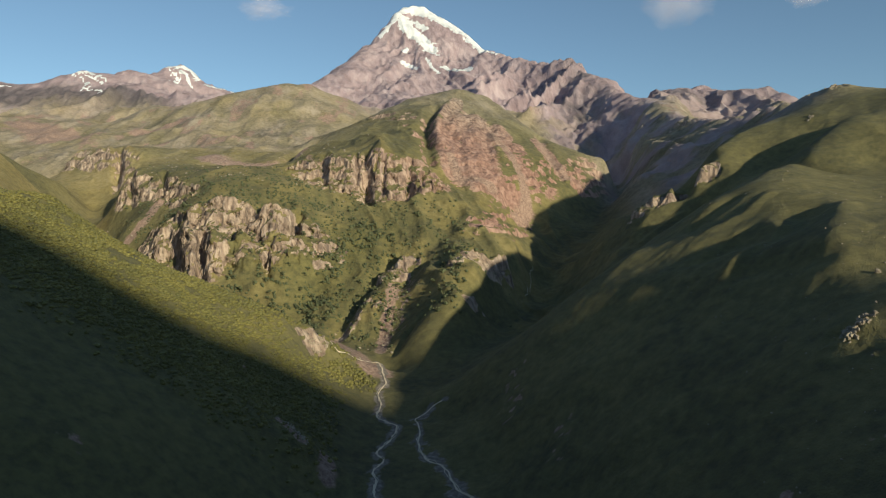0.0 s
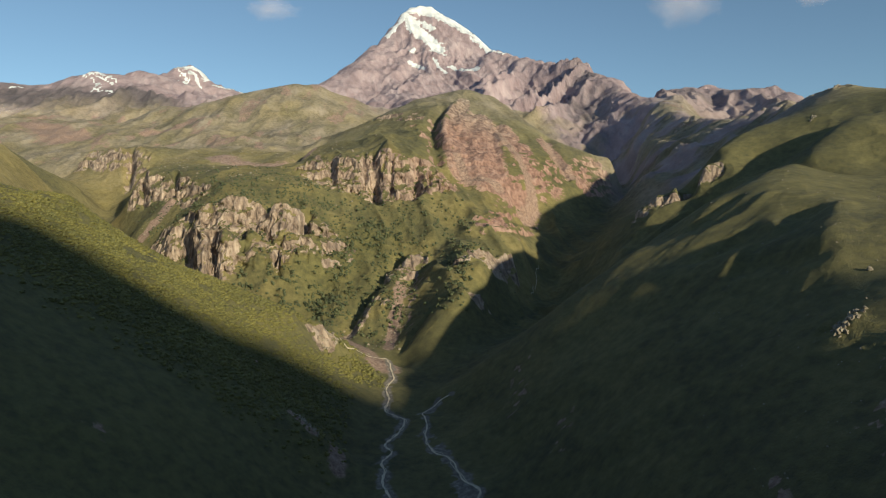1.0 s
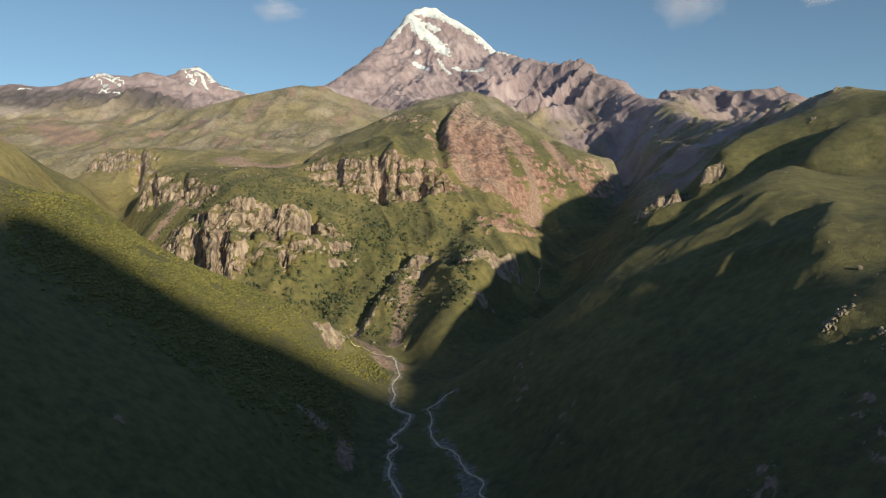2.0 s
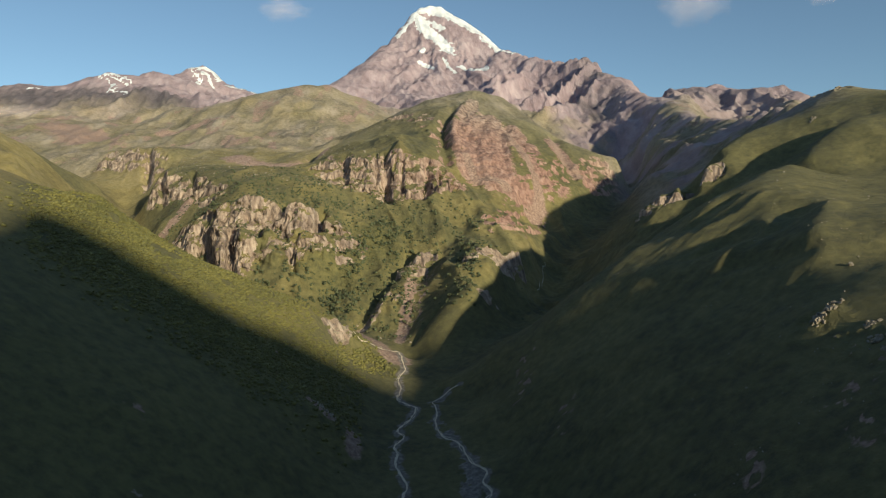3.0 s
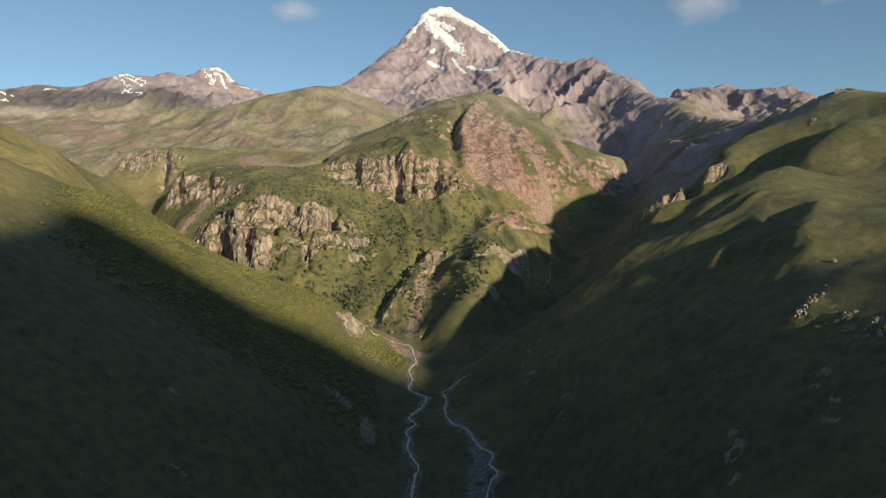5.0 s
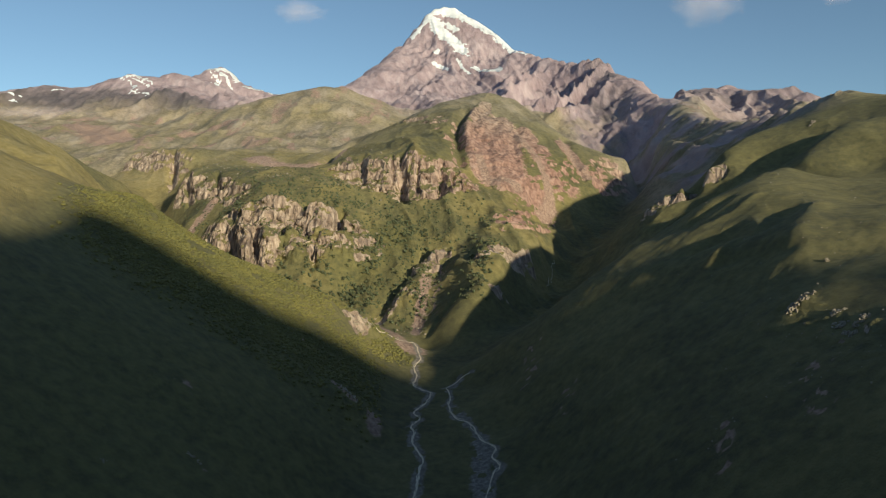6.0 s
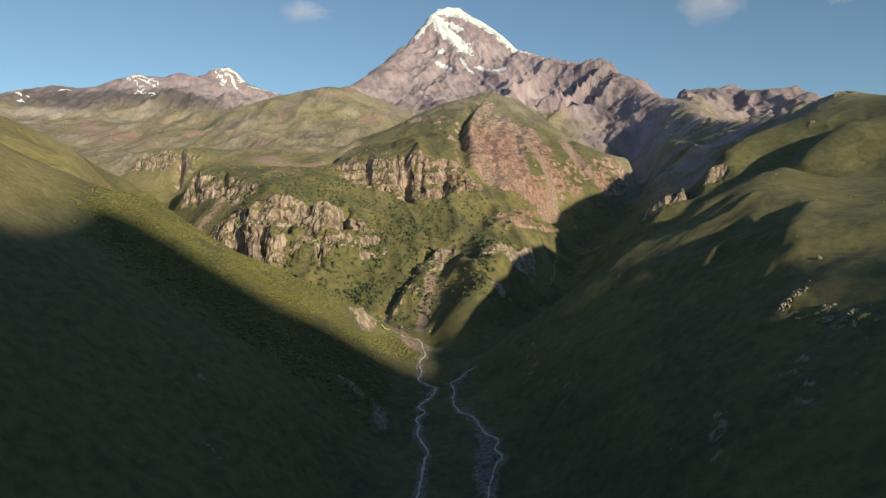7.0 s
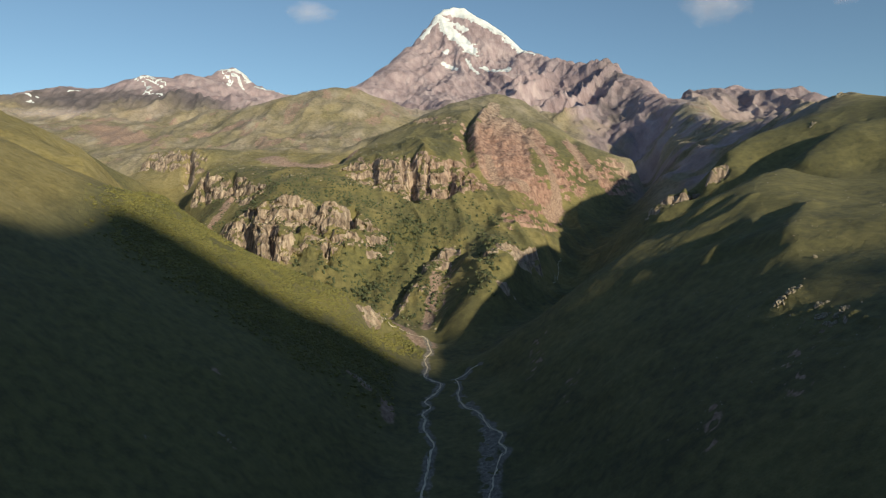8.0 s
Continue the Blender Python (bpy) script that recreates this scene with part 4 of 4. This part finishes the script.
for k, (name, label, category, kind, _) in enumerate(REGIONS):
    own = belongs == k
    ob = sheet(name, P, F[own & ~cliffy], A, m_land)
    tagged(ob, label, category, kind=kind)
    MOUNTAINS[name] = ob
    if (own & cliffy).any() and name != "valley_floor":
        # one part for each cliff that stands apart
        for patch in pieces(own & cliffy):
            sheet("cliff" if len(patch) > 60 else "outcrop", P, F[patch], A, m_land, ob)
    if (own & snow_faces).any():
        for patch in pieces(own & snow_faces):
            if len(patch) > 5:
                tagged(sheet("snow_field", P + np.array([0, -1.5, 2.0]), F[patch], {}, m_snow, ob), "white sunlit snow field")

back = np.radians(np.linspace(40, 320, 421))
P2, F2, A2, C2 = relief(span((2, 45, 8), (45, 400, 40), (400, 1200, 130), (1200, 5300, 60)), back)
tagged(sheet("ground", P2, F2, A2, m_land), "grassy mountainsides round the valley", "ground", kind="structure")


# ------------------------------------------------------------ streams
def height(x, y):
    return land(np.asarray(x, float), np.asarray(y, float))[0]


def ribbon(name, label, width, seed, wander, *knots):
    """A band of running water that winds along the ground through knots."""
    k = np.array(knots, float)
    k = np.vstack([2 * k[0] - k[1], k, 2 * k[-1] - k[-2]])
    pts = []
    for i in range(1, len(k) - 2):
        p0, p1, p2, p3 = k[i - 1:i + 3]
        n = max(2, int(np.linalg.norm(p2 - p1) / 2.0))
        t = (np.arange(n) / n)[:, None]
        pts.append(0.5 * (2 * p1 + (p2 - p0) * t + (2 * p0 - 5 * p1 + 4 * p2 - p3) * t ** 2 + (3 * p1 - p0 - 3 * p2 + p3) * t ** 3))
    c = np.vstack(pts)
    run = np.concatenate([[0], np.cumsum(np.linalg.norm(np.diff(c, axis=0), axis=1))])
    tan = np.gradient(c, axis=0)
    tan /= np.linalg.norm(tan, axis=1, keepdims=True)
    side = np.stack([tan[:, 1], -tan[:, 0]], 1)
    c = c + side * (wander * fbm(run / 16, run * 0 + seed, 3, 191))[:, None]
    half = width * (0.5 + 0.6 * fbm(run / 7, run * 0 + seed + 3.5, 3, 195))
    cols = np.linspace(-1, 1, 5)
    xy = c[:, None] + side[:, None] * (cols[None] * half[:, None])[:, :, None]
    z = height(xy[..., 0].ravel(), xy[..., 1].ravel()).reshape(xy.shape[:2])
    z = z + 0.55 + 0.25 * (1 - cols ** 2)[None]
    v = np.dstack([xy, z]).reshape(-1, 3)
    ob = sheet(name, v, grid_faces(len(c), 5), {}, m_water)
    return tagged(ob, label, "stream", kind="structure")


ribbon("stream", "narrow white-water stream winding down the valley", 1.5, 1.3, 1.6, *WEST)
ribbon("stream", "narrow white-water stream joining from the shaded gorge", 1.2, 5.3, 1.6, *EAST)
ribbon("stream", "thin stream high in the shaded gorge", 0.55, 3.9, 4.0, *UPPER)
ribbon("stream", "thin braid of the mountain stream on gravel", 0.7, 9.1, 5.0, *WEST[2:18])
ribbon("stream", "thin braid of the mountain stream on gravel", 0.6, 14.7, 4.5, *EAST[2:13])


# ------------------------------------------------------------ scrub and trees
def bush(seed, lumps=1):
    """A low clump: an uneven core with sprays of leaves round it."""
    rng = np.random.RandomState(seed)
    bm = bmesh.new()
    bmesh.ops.create_icosphere(bm, subdivisions=1, radius=1.0)
    v = np.array([p.co for p in bm.verts])
    f = np.array([[p.index for p in q.verts] for q in bm.faces])
    bm.free()
    v = v * (0.72 + 0.5 * rng.rand(len(v), 1))
    v[:, 2] = np.maximum(v[:, 2], -0.35) * 0.95
    extra, tri = [], []
    for i in range(10):
        d = rng.randn(3)
        d[2] = abs(d[2]) * 0.8
        d /= np.linalg.norm(d)
        o = d * 0.75
        a, b = rng.randn(2, 3) * 0.26
        at = len(v) + len(extra)
        extra += [o + a, o + b, o + d * 0.55]
        tri.append((at, at + 1, at + 2))
    return np.vstack([v, extra]), np.vstack([f, tri])


BUSHES = [bush(s) for s in range(5)]
rng = np.random.RandomState(3)


def scatter(name, label, mat, count, box, density, size, squash=(0.8, 1.3), parent=None):
    """Many clumps as one mesh, standing on the ground where density allows."""
    x = rng.uniform(box[0], box[1], count)
    y = rng.uniform(box[2], box[3], count)
    ok = rng.rand(count) < density(x, y)
    x, y = x[ok], y[ok]
    z = height(x, y)
    e = 3.0
    slope = np.hypot(height(x + e, y) - height(x - e, y), height(x, y + e) - height(x, y - e)) / (2 * e)
    ok = slope < 1.25
    x, y, z = x[ok], y[ok], z[ok]
    r = size[0] + (size[1] - size[0]) * rng.rand(len(x)) ** 1.7
    turn = rng.rand(len(x)) * 6.283
    tall = rng.uniform(squash[0], squash[1], len(x))
    which = rng.randint(0, len(BUSHES), len(x))
    vs, fs, at = [], [], 0
    for k, (bv, bf) in enumerate(BUSHES):
        i = np.nonzero(which == k)[0]
        if not len(i):
            continue
        c, s = np.cos(turn[i])[:, None], np.sin(turn[i])[:, None]
        vx = (bv[None, :, 0] * c - bv[None, :, 1] * s) * r[i][:, None] + x[i][:, None]
        vy = (bv[None, :, 0] * s + bv[None, :, 1] * c) * r[i][:, None] + y[i][:, None]
        vz = (bv[None, :, 2] + 0.15) * r[i][:, None] * tall[i][:, None] + z[i][:, None]
        vs.append(np.dstack([vx, vy, vz]).reshape(-1, 3))
        fs.append((bf[None] + (np.arange(len(i)) * len(bv))[:, None, None]).reshape(-1, 3) + at)
        at += len(i) * len(bv)
    ob = sheet(name, np.vstack(vs), np.vstack(fs), {}, mat)
    return tagged(ob, label, "shrubs", kind="stuff")


def scrub_at(x, y):
    s = stroke(x, y, 190, (-330, 720), (-240, 600), (-200, 400), (-200, 200)) * (1 - smooth(-330, -400, x + 0.25 * (y - 700)))
    return s * smooth(-0.5, -0.1, fbm(x / 40, y / 40, 3, 201)) * smooth(-60, -95, x) * (y < 835) * smooth(520, 640, y)


def ravine_at(x, y):
    s = np.maximum(stroke(x, y, 48, *((-149, 1000, -114), (-133, 1070, -70), (-87, 1150, -19))), 0.28 * stroke(x, y, 110, *((-286, 1170, 51), (-176, 1190, 43), (-81, 1200, 19), (-13, 1180, 9))))
    s = np.maximum(s, 0.7 * stroke(x, y, 30, *((42, 930, -68), (65, 1060, -26))))
    s = np.maximum(s, 0.9 * stroke(x, y, 22, *((-72, 950, -131), (-55, 990, -104), (-50, 1040, -68))))
    s = np.maximum(s, 0.9 * stroke(x, y, 75, *((-297, 1010, -74), (-220, 1030, -67), (-163, 1040, -76))))
    return s * smooth(-0.3, 0.25, fbm(x / 28, y / 28, 3, 211)) * (1 - np.clip(crags(x, y)[0] * 0.7, 0, 1))


def bank_at(x, y):
    return stroke(x, y, 16, (-62, 770), (-75, 790), (-95, 800)) * 0.9


def ledge_at(x, y):
    s = stroke(x, y, 70, *((-409, 1170, -10), (-322, 1130, 0), (-204, 1130, 9), (-149, 1130, -10))) + 0.7 * stroke(x, y, 60, *((-498, 1280, 20), (-386, 1250, 60), (-225, 1250, 70), (-86, 1280, 61)))
    return np.clip(s, 0, 1) * 0.75 * smooth(-0.15, 0.3, fbm(x / 22, y / 22, 3, 221))


scatter("scrub", "dense green scrub and low birch on the valley side", m_leaf, 72000, (-460, -60, 220, 840), scrub_at, (1.0, 2.8), (0.45, 0.95))
scatter("ravine_scrub", "dark green bushes along the ravine below the cliffs", m_pine, 15000, (-420, 120, 860, 1260), ravine_at, (1.1, 2.9), (0.9, 1.6))
def open_slope_at(x, y):
    return (0.5 * stroke(x, y, 110, (-120, 1000), (20, 1080), (-60, 1180), (-200, 1200)) + 0.3 * stroke(x, y, 120, (-450, 1350), (-250, 1300))) * smooth(-0.1, 0.35, fbm(x / 30, y / 30, 3, 215)) * (1 - np.clip(crags(x, y)[0] * 1.5, 0, 1))


scatter("slope_bushes", "scattered dark bushes dotted over the sunlit slope", m_pine, 9000, (-560, 150, 880, 1450), open_slope_at, (0.8, 2.0), (1.0, 1.9))
scatter("bank_scrub", "bright green bushes on the stream bank", m_leaf, 900, (-125, -45, 750, 835), bank_at, (1.2, 2.6))
scatter("ledge_scrub", "bushes on the ledges of the rock cliffs", m_pine, 10000, (-560, 60, 1050, 1400), ledge_at, (1.0, 2.4))


def part(name, bm, mat, parent, label=""):
    me = bpy.data.meshes.new(name)
    bm.to_mesh(me)
    bm.free()
    me.materials.append(mat)
    ob = new(name, me)
    ob.parent = parent
    return tagged(ob, label) if label else ob


def tube(bm, a, b, ra, rb, sides=6):
    a, b = Vector(a), Vector(b)
    turn = (b - a).to_track_quat("Z", "Y").to_matrix().to_4x4()
    m = Matrix.Translation((a + b) / 2) @ turn
    bmesh.ops.create_cone(bm, cap_ends=True, segments=sides, radius1=ra, radius2=rb, depth=(b - a).length, matrix=m)


def tree(seed, tall, wide):
    """A small mountain birch: tapered trunk, limbs, crown of leaf clumps."""
    r = random.Random(seed)
    root = new("tree")
    bm = bmesh.new()
    tube(bm, (0, 0, -0.6), (0.1, 0, tall * 0.45), 0.16, 0.11)
    tube(bm, (0.1, 0, tall * 0.45), (0.0, 0.1, tall * 0.85), 0.11, 0.04)
    tips = []
    for i in range(6):
        a = i * 1.05 + r.random()
        z0 = tall * (0.3 + 0.08 * i)
        tip = (math.cos(a) * wide * 0.6, math.sin(a) * wide * 0.6, z0 + tall * 0.18)
        tube(bm, (0.06, 0.03, z0), tip, 0.06, 0.02, 4)
        tips.append(tip)
    part("trunk", bm, m_bark, root)
    bm = bmesh.new()
    for i in range(26):
        base = Vector(tips[i % 6]) if i < 18 else Vector((0, 0, tall * 0.8))
        c = base + Vector((r.gauss(0, 0.28) * wide, r.gauss(0, 0.28) * wide, r.gauss(0.05, 0.10) * tall))
        made = bmesh.ops.create_icosphere(bm, subdivisions=1, radius=wide * r.uniform(0.16, 0.30), matrix=Matrix.Translation(c))
        for v in made["verts"]:
            v.co += Vector((r.gauss(0, 0.09), r.gauss(0, 0.09), r.gauss(0, 0.09))) * wide
    part("crown", bm, m_pine, root)
    return tagged(root, "small green birch tree standing on the slope", "tree", "trees below the cliffs")


kinds = [tree(11, 7.0, 3.0), tree(12, 5.6, 2.6), tree(13, 8.2, 3.2)]
spots, tries = [], 0
while len(spots) < 120 and tries < 6000:
    tries += 1
    x, y = rng.uniform(-260, 60), rng.uniform(880, 1180)
    if rng.rand() < 0.8 * ravine_at(np.array([x]), np.array([y]))[0] and all((x - a) ** 2 + (y - b) ** 2 > 36 for a, b in spots):
        spots.append((x, y))
levels = height([a for a, b in spots], [b for a, b in spots])
for i, ((x, y), z) in enumerate(zip(spots, levels)):
    m = pose(x, y, z - 0.1, 0, 0, rng.uniform(0, 360))
    if i < 3:
        kinds[i].matrix_world = m
    else:
        copy_thing(kinds[i % 3], m)


# ------------------------------------------------------------ stones
def stone(seed, cuts=13):
    """An angular weathered block."""
    r = random.Random(seed)
    bm = bmesh.new()
    bmesh.ops.create_icosphere(bm, subdivisions=2, radius=1.0)
    for i in range(cuts):
        n = Vector((r.gauss(0, 1), r.gauss(0, 1), r.gauss(0, 0.7))).normalized()
        d = r.uniform(0.36, 0.72)
        for v in bm.verts:
            over = v.co.dot(n) - d
            if over > 0:
                v.co -= n * over
    for v in bm.verts:
        v.co += v.co.normalized() * 0.10 * noise.noise(v.co * 2.2 + Vector((seed, 0, 0)))
        v.co.z *= 0.78
    me = bpy.data.meshes.new("boulder")
    bm.to_mesh(me)
    bm.free()
    me.materials.append(m_stone)
    return me


STONES = [stone(s) for s in range(6)]


def rubble(name, label, count, box, density, size):
    """Loose stones too many to count, as one mesh."""
    bm = bmesh.new()
    bmesh.ops.create_icosphere(bm, subdivisions=1, radius=1.0)
    bv = np.array([v.co for v in bm.verts])
    bf = np.array([[v.index for v in f.verts] for f in bm.faces])
    bm.free()
    x, y = rng.uniform(box[0], box[1], count), rng.uniform(box[2], box[3], count)
    ok = rng.rand(count) < density(x, y)
    x, y = x[ok], y[ok]
    z = height(x, y)
    r = size[0] + (size[1] - size[0]) * rng.rand(len(x)) ** 3
    shape = bv[None] * (0.65 + 0.7 * rng.rand(len(x), len(bv), 1)) * r[:, None, None] * np.array([1, 1, 0.8])
    v = (shape + np.stack([x, y, z + 0.2 * r], 1)[:, None]).reshape(-1, 3)
    f = (bf[None] + (np.arange(len(x)) * len(bv))[:, None, None]).reshape(-1, 3)
    ob = sheet(name, v, f, {}, m_stone)
    ob.data.polygons.foreach_set("use_smooth", np.zeros(len(f), bool))
    return tagged(ob, label, "stones", kind="stuff")


def talus_at(x, y):
    s = np.maximum(stroke(x, y, 16, *((-37, 1030, -75), (-44, 960, -117), (-48, 890, -145))), 0.8 * stroke(x, y, 14, *((-448, 1270, 30), (-471, 1215, -25))))
    s = np.maximum(s, 0.5 * stroke(x, y, 60, *((-551, 1480, 106), (-370, 1300, 75), (-230, 1280, 73), (-131, 1320, 71))))
    s = np.maximum(s, 0.35 * stroke(x, y, 120, *((-508, 1650, 138), (-335, 1580, 113), (-262, 1600, 128))))
    return np.maximum(s, 0.6 * stroke(x, y, 14, *((-57, 830, -150), (-92, 880, -143)))) * smooth(-0.2, 0.2, fbm(x / 25, y / 25, 3, 225))


def slope_at(x, y):
    return 0.10 * smooth(140, 200, x) * smooth(0.0, 0.3, fbm(x / 45, y / 45, 3, 227)) + 0.02


rubble("scree_stones", "pale loose stones below cliffs and on the shelf", 14000, (-620, 60, 800, 1750), talus_at, (0.5, 2.2))
rubble("meadow_stones", "small pale stones dotted over the grassy slope", 4000, (120, 420, 330, 800), slope_at, (0.25, 0.9))


def boulder(x, y, size, label="pale weathered boulder lying on the grassy slope", group="boulders on the grass"):
    ob = new("boulder", STONES[rng.randint(0, 6)])
    z = height([x], [y])[0]
    ob.matrix_world = pose(x, y, z + size * 0.25, rng.uniform(-20, 20), rng.uniform(-20, 20), rng.uniform(0, 360)) @ Matrix.Diagonal((size, size * rng.uniform(0.7, 1.0), size * rng.uniform(0.7, 1.1), 1))
    return tagged(ob, label, "boulder", group)


boulder(274, 481, 2.9, "large pale boulder lying alone on the meadow")
for x, y, size in ((286, 492, 1.1), (371, 770, 1.7), (281, 548, 0.9), (402, 671, 1.5), (395, 660, 0.9), (259, 589, 1.0), (330, 690, 1.0), (352, 640, 0.9), (310, 600, 1.0),
                   (415, 700, 1.3), (340, 720, 1.3), (245, 640, 1.0), (262, 560, 0.8), (220, 560, 0.9), (205, 600, 1.0), (300, 530, 0.8), (265, 500, 0.7)):
    boulder(x, y, size)
for i in range(46):
    x = rng.uniform(150, 235)
    y = rng.uniform(300, 470)
    boulder(x, y, rng.uniform(0.35, 1.0), "small pale stone on the shaded slope", "stones on the shaded slope")


def crag_heap(what, label, spots):
    """An outcrop: broken blocks leaning on one another."""
    root = new(what)
    x0, y0 = spots[0][0], spots[0][1]
    z0 = height([x0], [y0])[0]
    root.location = (x0, y0, z0)
    for x, y, size, n in spots:
        for i in range(n):
            px, py = x + rng.randn() * size * 0.85, y + rng.randn() * size * 0.85
            s = size * rng.uniform(0.45, 1.0)
            ob = new("block", STONES[rng.randint(0, 6)])
            ob.parent = root
            ob.matrix_local = pose(px - x0, py - y0, height([px], [py])[0] - z0 - 0.05 * s, rng.uniform(-30, 30), rng.uniform(-30, 30), rng.uniform(0, 360)) @ Matrix.Diagonal((s * 1.3, s, s * rng.uniform(0.8, 1.5), 1))
    return tagged(root, label, "outcrop", "rock outcrops")


crag_heap("rock_outcrop", "sunlit pale rock outcrop at the meadow edge", ((224, 427, 2.4, 20), (229, 424, 2.0, 18), (221, 420, 2.2, 18), (234, 430, 1.8, 12)))
crag_heap("rock_outcrop", "tan sunlit rock outcrop above the stream bank", ((-113, 783, 3.0, 7), (-108, 790, 2.8, 7), (-102, 798, 3.2, 7), (-106, 786, 2.4, 6)))
crag_heap("rock_outcrop", "shaded grey rock outcrop below the meadow edge", ((236, 395, 2.0, 16), (230, 381, 2.2, 18), (226, 364, 2.1, 16), (240, 374, 1.8, 12), (233, 370, 2.0, 14)))
crag_heap("rock_outcrop", "pale broken rocks among scrub on the shaded slope", ((-100, 592, 2.6, 9), (-92, 586, 2.8, 9), (-86, 580, 2.4, 7)))
crag_heap("rock_outcrop", "grey rocks standing on the grassy hillside", ((552, 1052, 3.0, 9), (545, 1046, 2.2, 6)))
crag_heap("rock_outcrop", "grey rocks along the grassy crest", ((655, 1172, 3.4, 10), (650, 1195, 3.2, 8), (646, 1230, 3.0, 8)))
crag_heap("rock_outcrop", "pale rocks in the shaded scrub slope", ((-152, 368, 1.3, 8), (-147, 366, 1.2, 7)))
crag_heap("rock_outcrop", "pale rocks standing out of the shaded slope", ((-178, 317, 1.0, 6),))


# ------------------------------------------------------------ clouds
def make_cloud():
    m, n, l, b = material("thin_cloud_haze")
    at = n.new("ShaderNodeTexCoord").outputs["Object"]
    b.inputs["Base Color"].default_value = (0.78, 0.67, 0.68, 1)
    b.inputs["Roughness"].default_value = 1.0
    b.inputs["Specular IOR Level"].default_value = 0.0
    size = n.new("ShaderNodeVectorMath")
    size.operation = "LENGTH"
    l.new(at, size.inputs[0])
    fall = sharpened(n, l, size.outputs["Value"], 1.0, 0.15)
    billow = noisy(n, l, 2.2, 8, 0.6, at)
    thick = sums(n, l, "ADD", sums(n, l, "MULTIPLY", fall, 0.9), sums(n, l, "SUBTRACT", billow, 0.80))
    l.new(sums(n, l, "MULTIPLY", sharpened(n, l, thick, 0.0, 0.8), 0.27), b.inputs["Alpha"])
    return m


m_cloud_haze = make_cloud()


def cloud(x, y, z, wide, high, turn=0):
    """A puff of thin cloud, used for a haze bank too: an uneven shell that fades to its rim."""
    bm = bmesh.new()
    bmesh.ops.create_grid(bm, x_segments=24, y_segments=16, size=1.0)
    for v in bm.verts:
        u, w = v.co.x, v.co.y
        v.co = Vector((u, 0.25 * (u * u + w * w) + 0.08 * noise.noise(Vector((u * 3, w * 3, x))), w))
    me = bpy.data.meshes.new("cloud")
    bm.to_mesh(me)
    bm.free()
    me.materials.append(m_cloud_haze)
    ob = new("cloud", me)
    ob.matrix_world = pose(x, y, z, 0, turn, 0) @ Matrix.Diagonal((wide, high, high, 1))
    return tagged(ob, "thin pale sheet of drifting cloud and valley haze", "cloud", "clouds", "backdrop")


cloud(-1040, 4780, 1425, 250, 120, 6)
cloud(1720, 4780, 1490, 360, 230, 0)
cloud(2600, 4780, 1540, 220, 110, 0)
# not a cloud: a translucent sheet imitating haze low in the left valley
cloud(-1560, 2560, 398, 330, 36, 2)
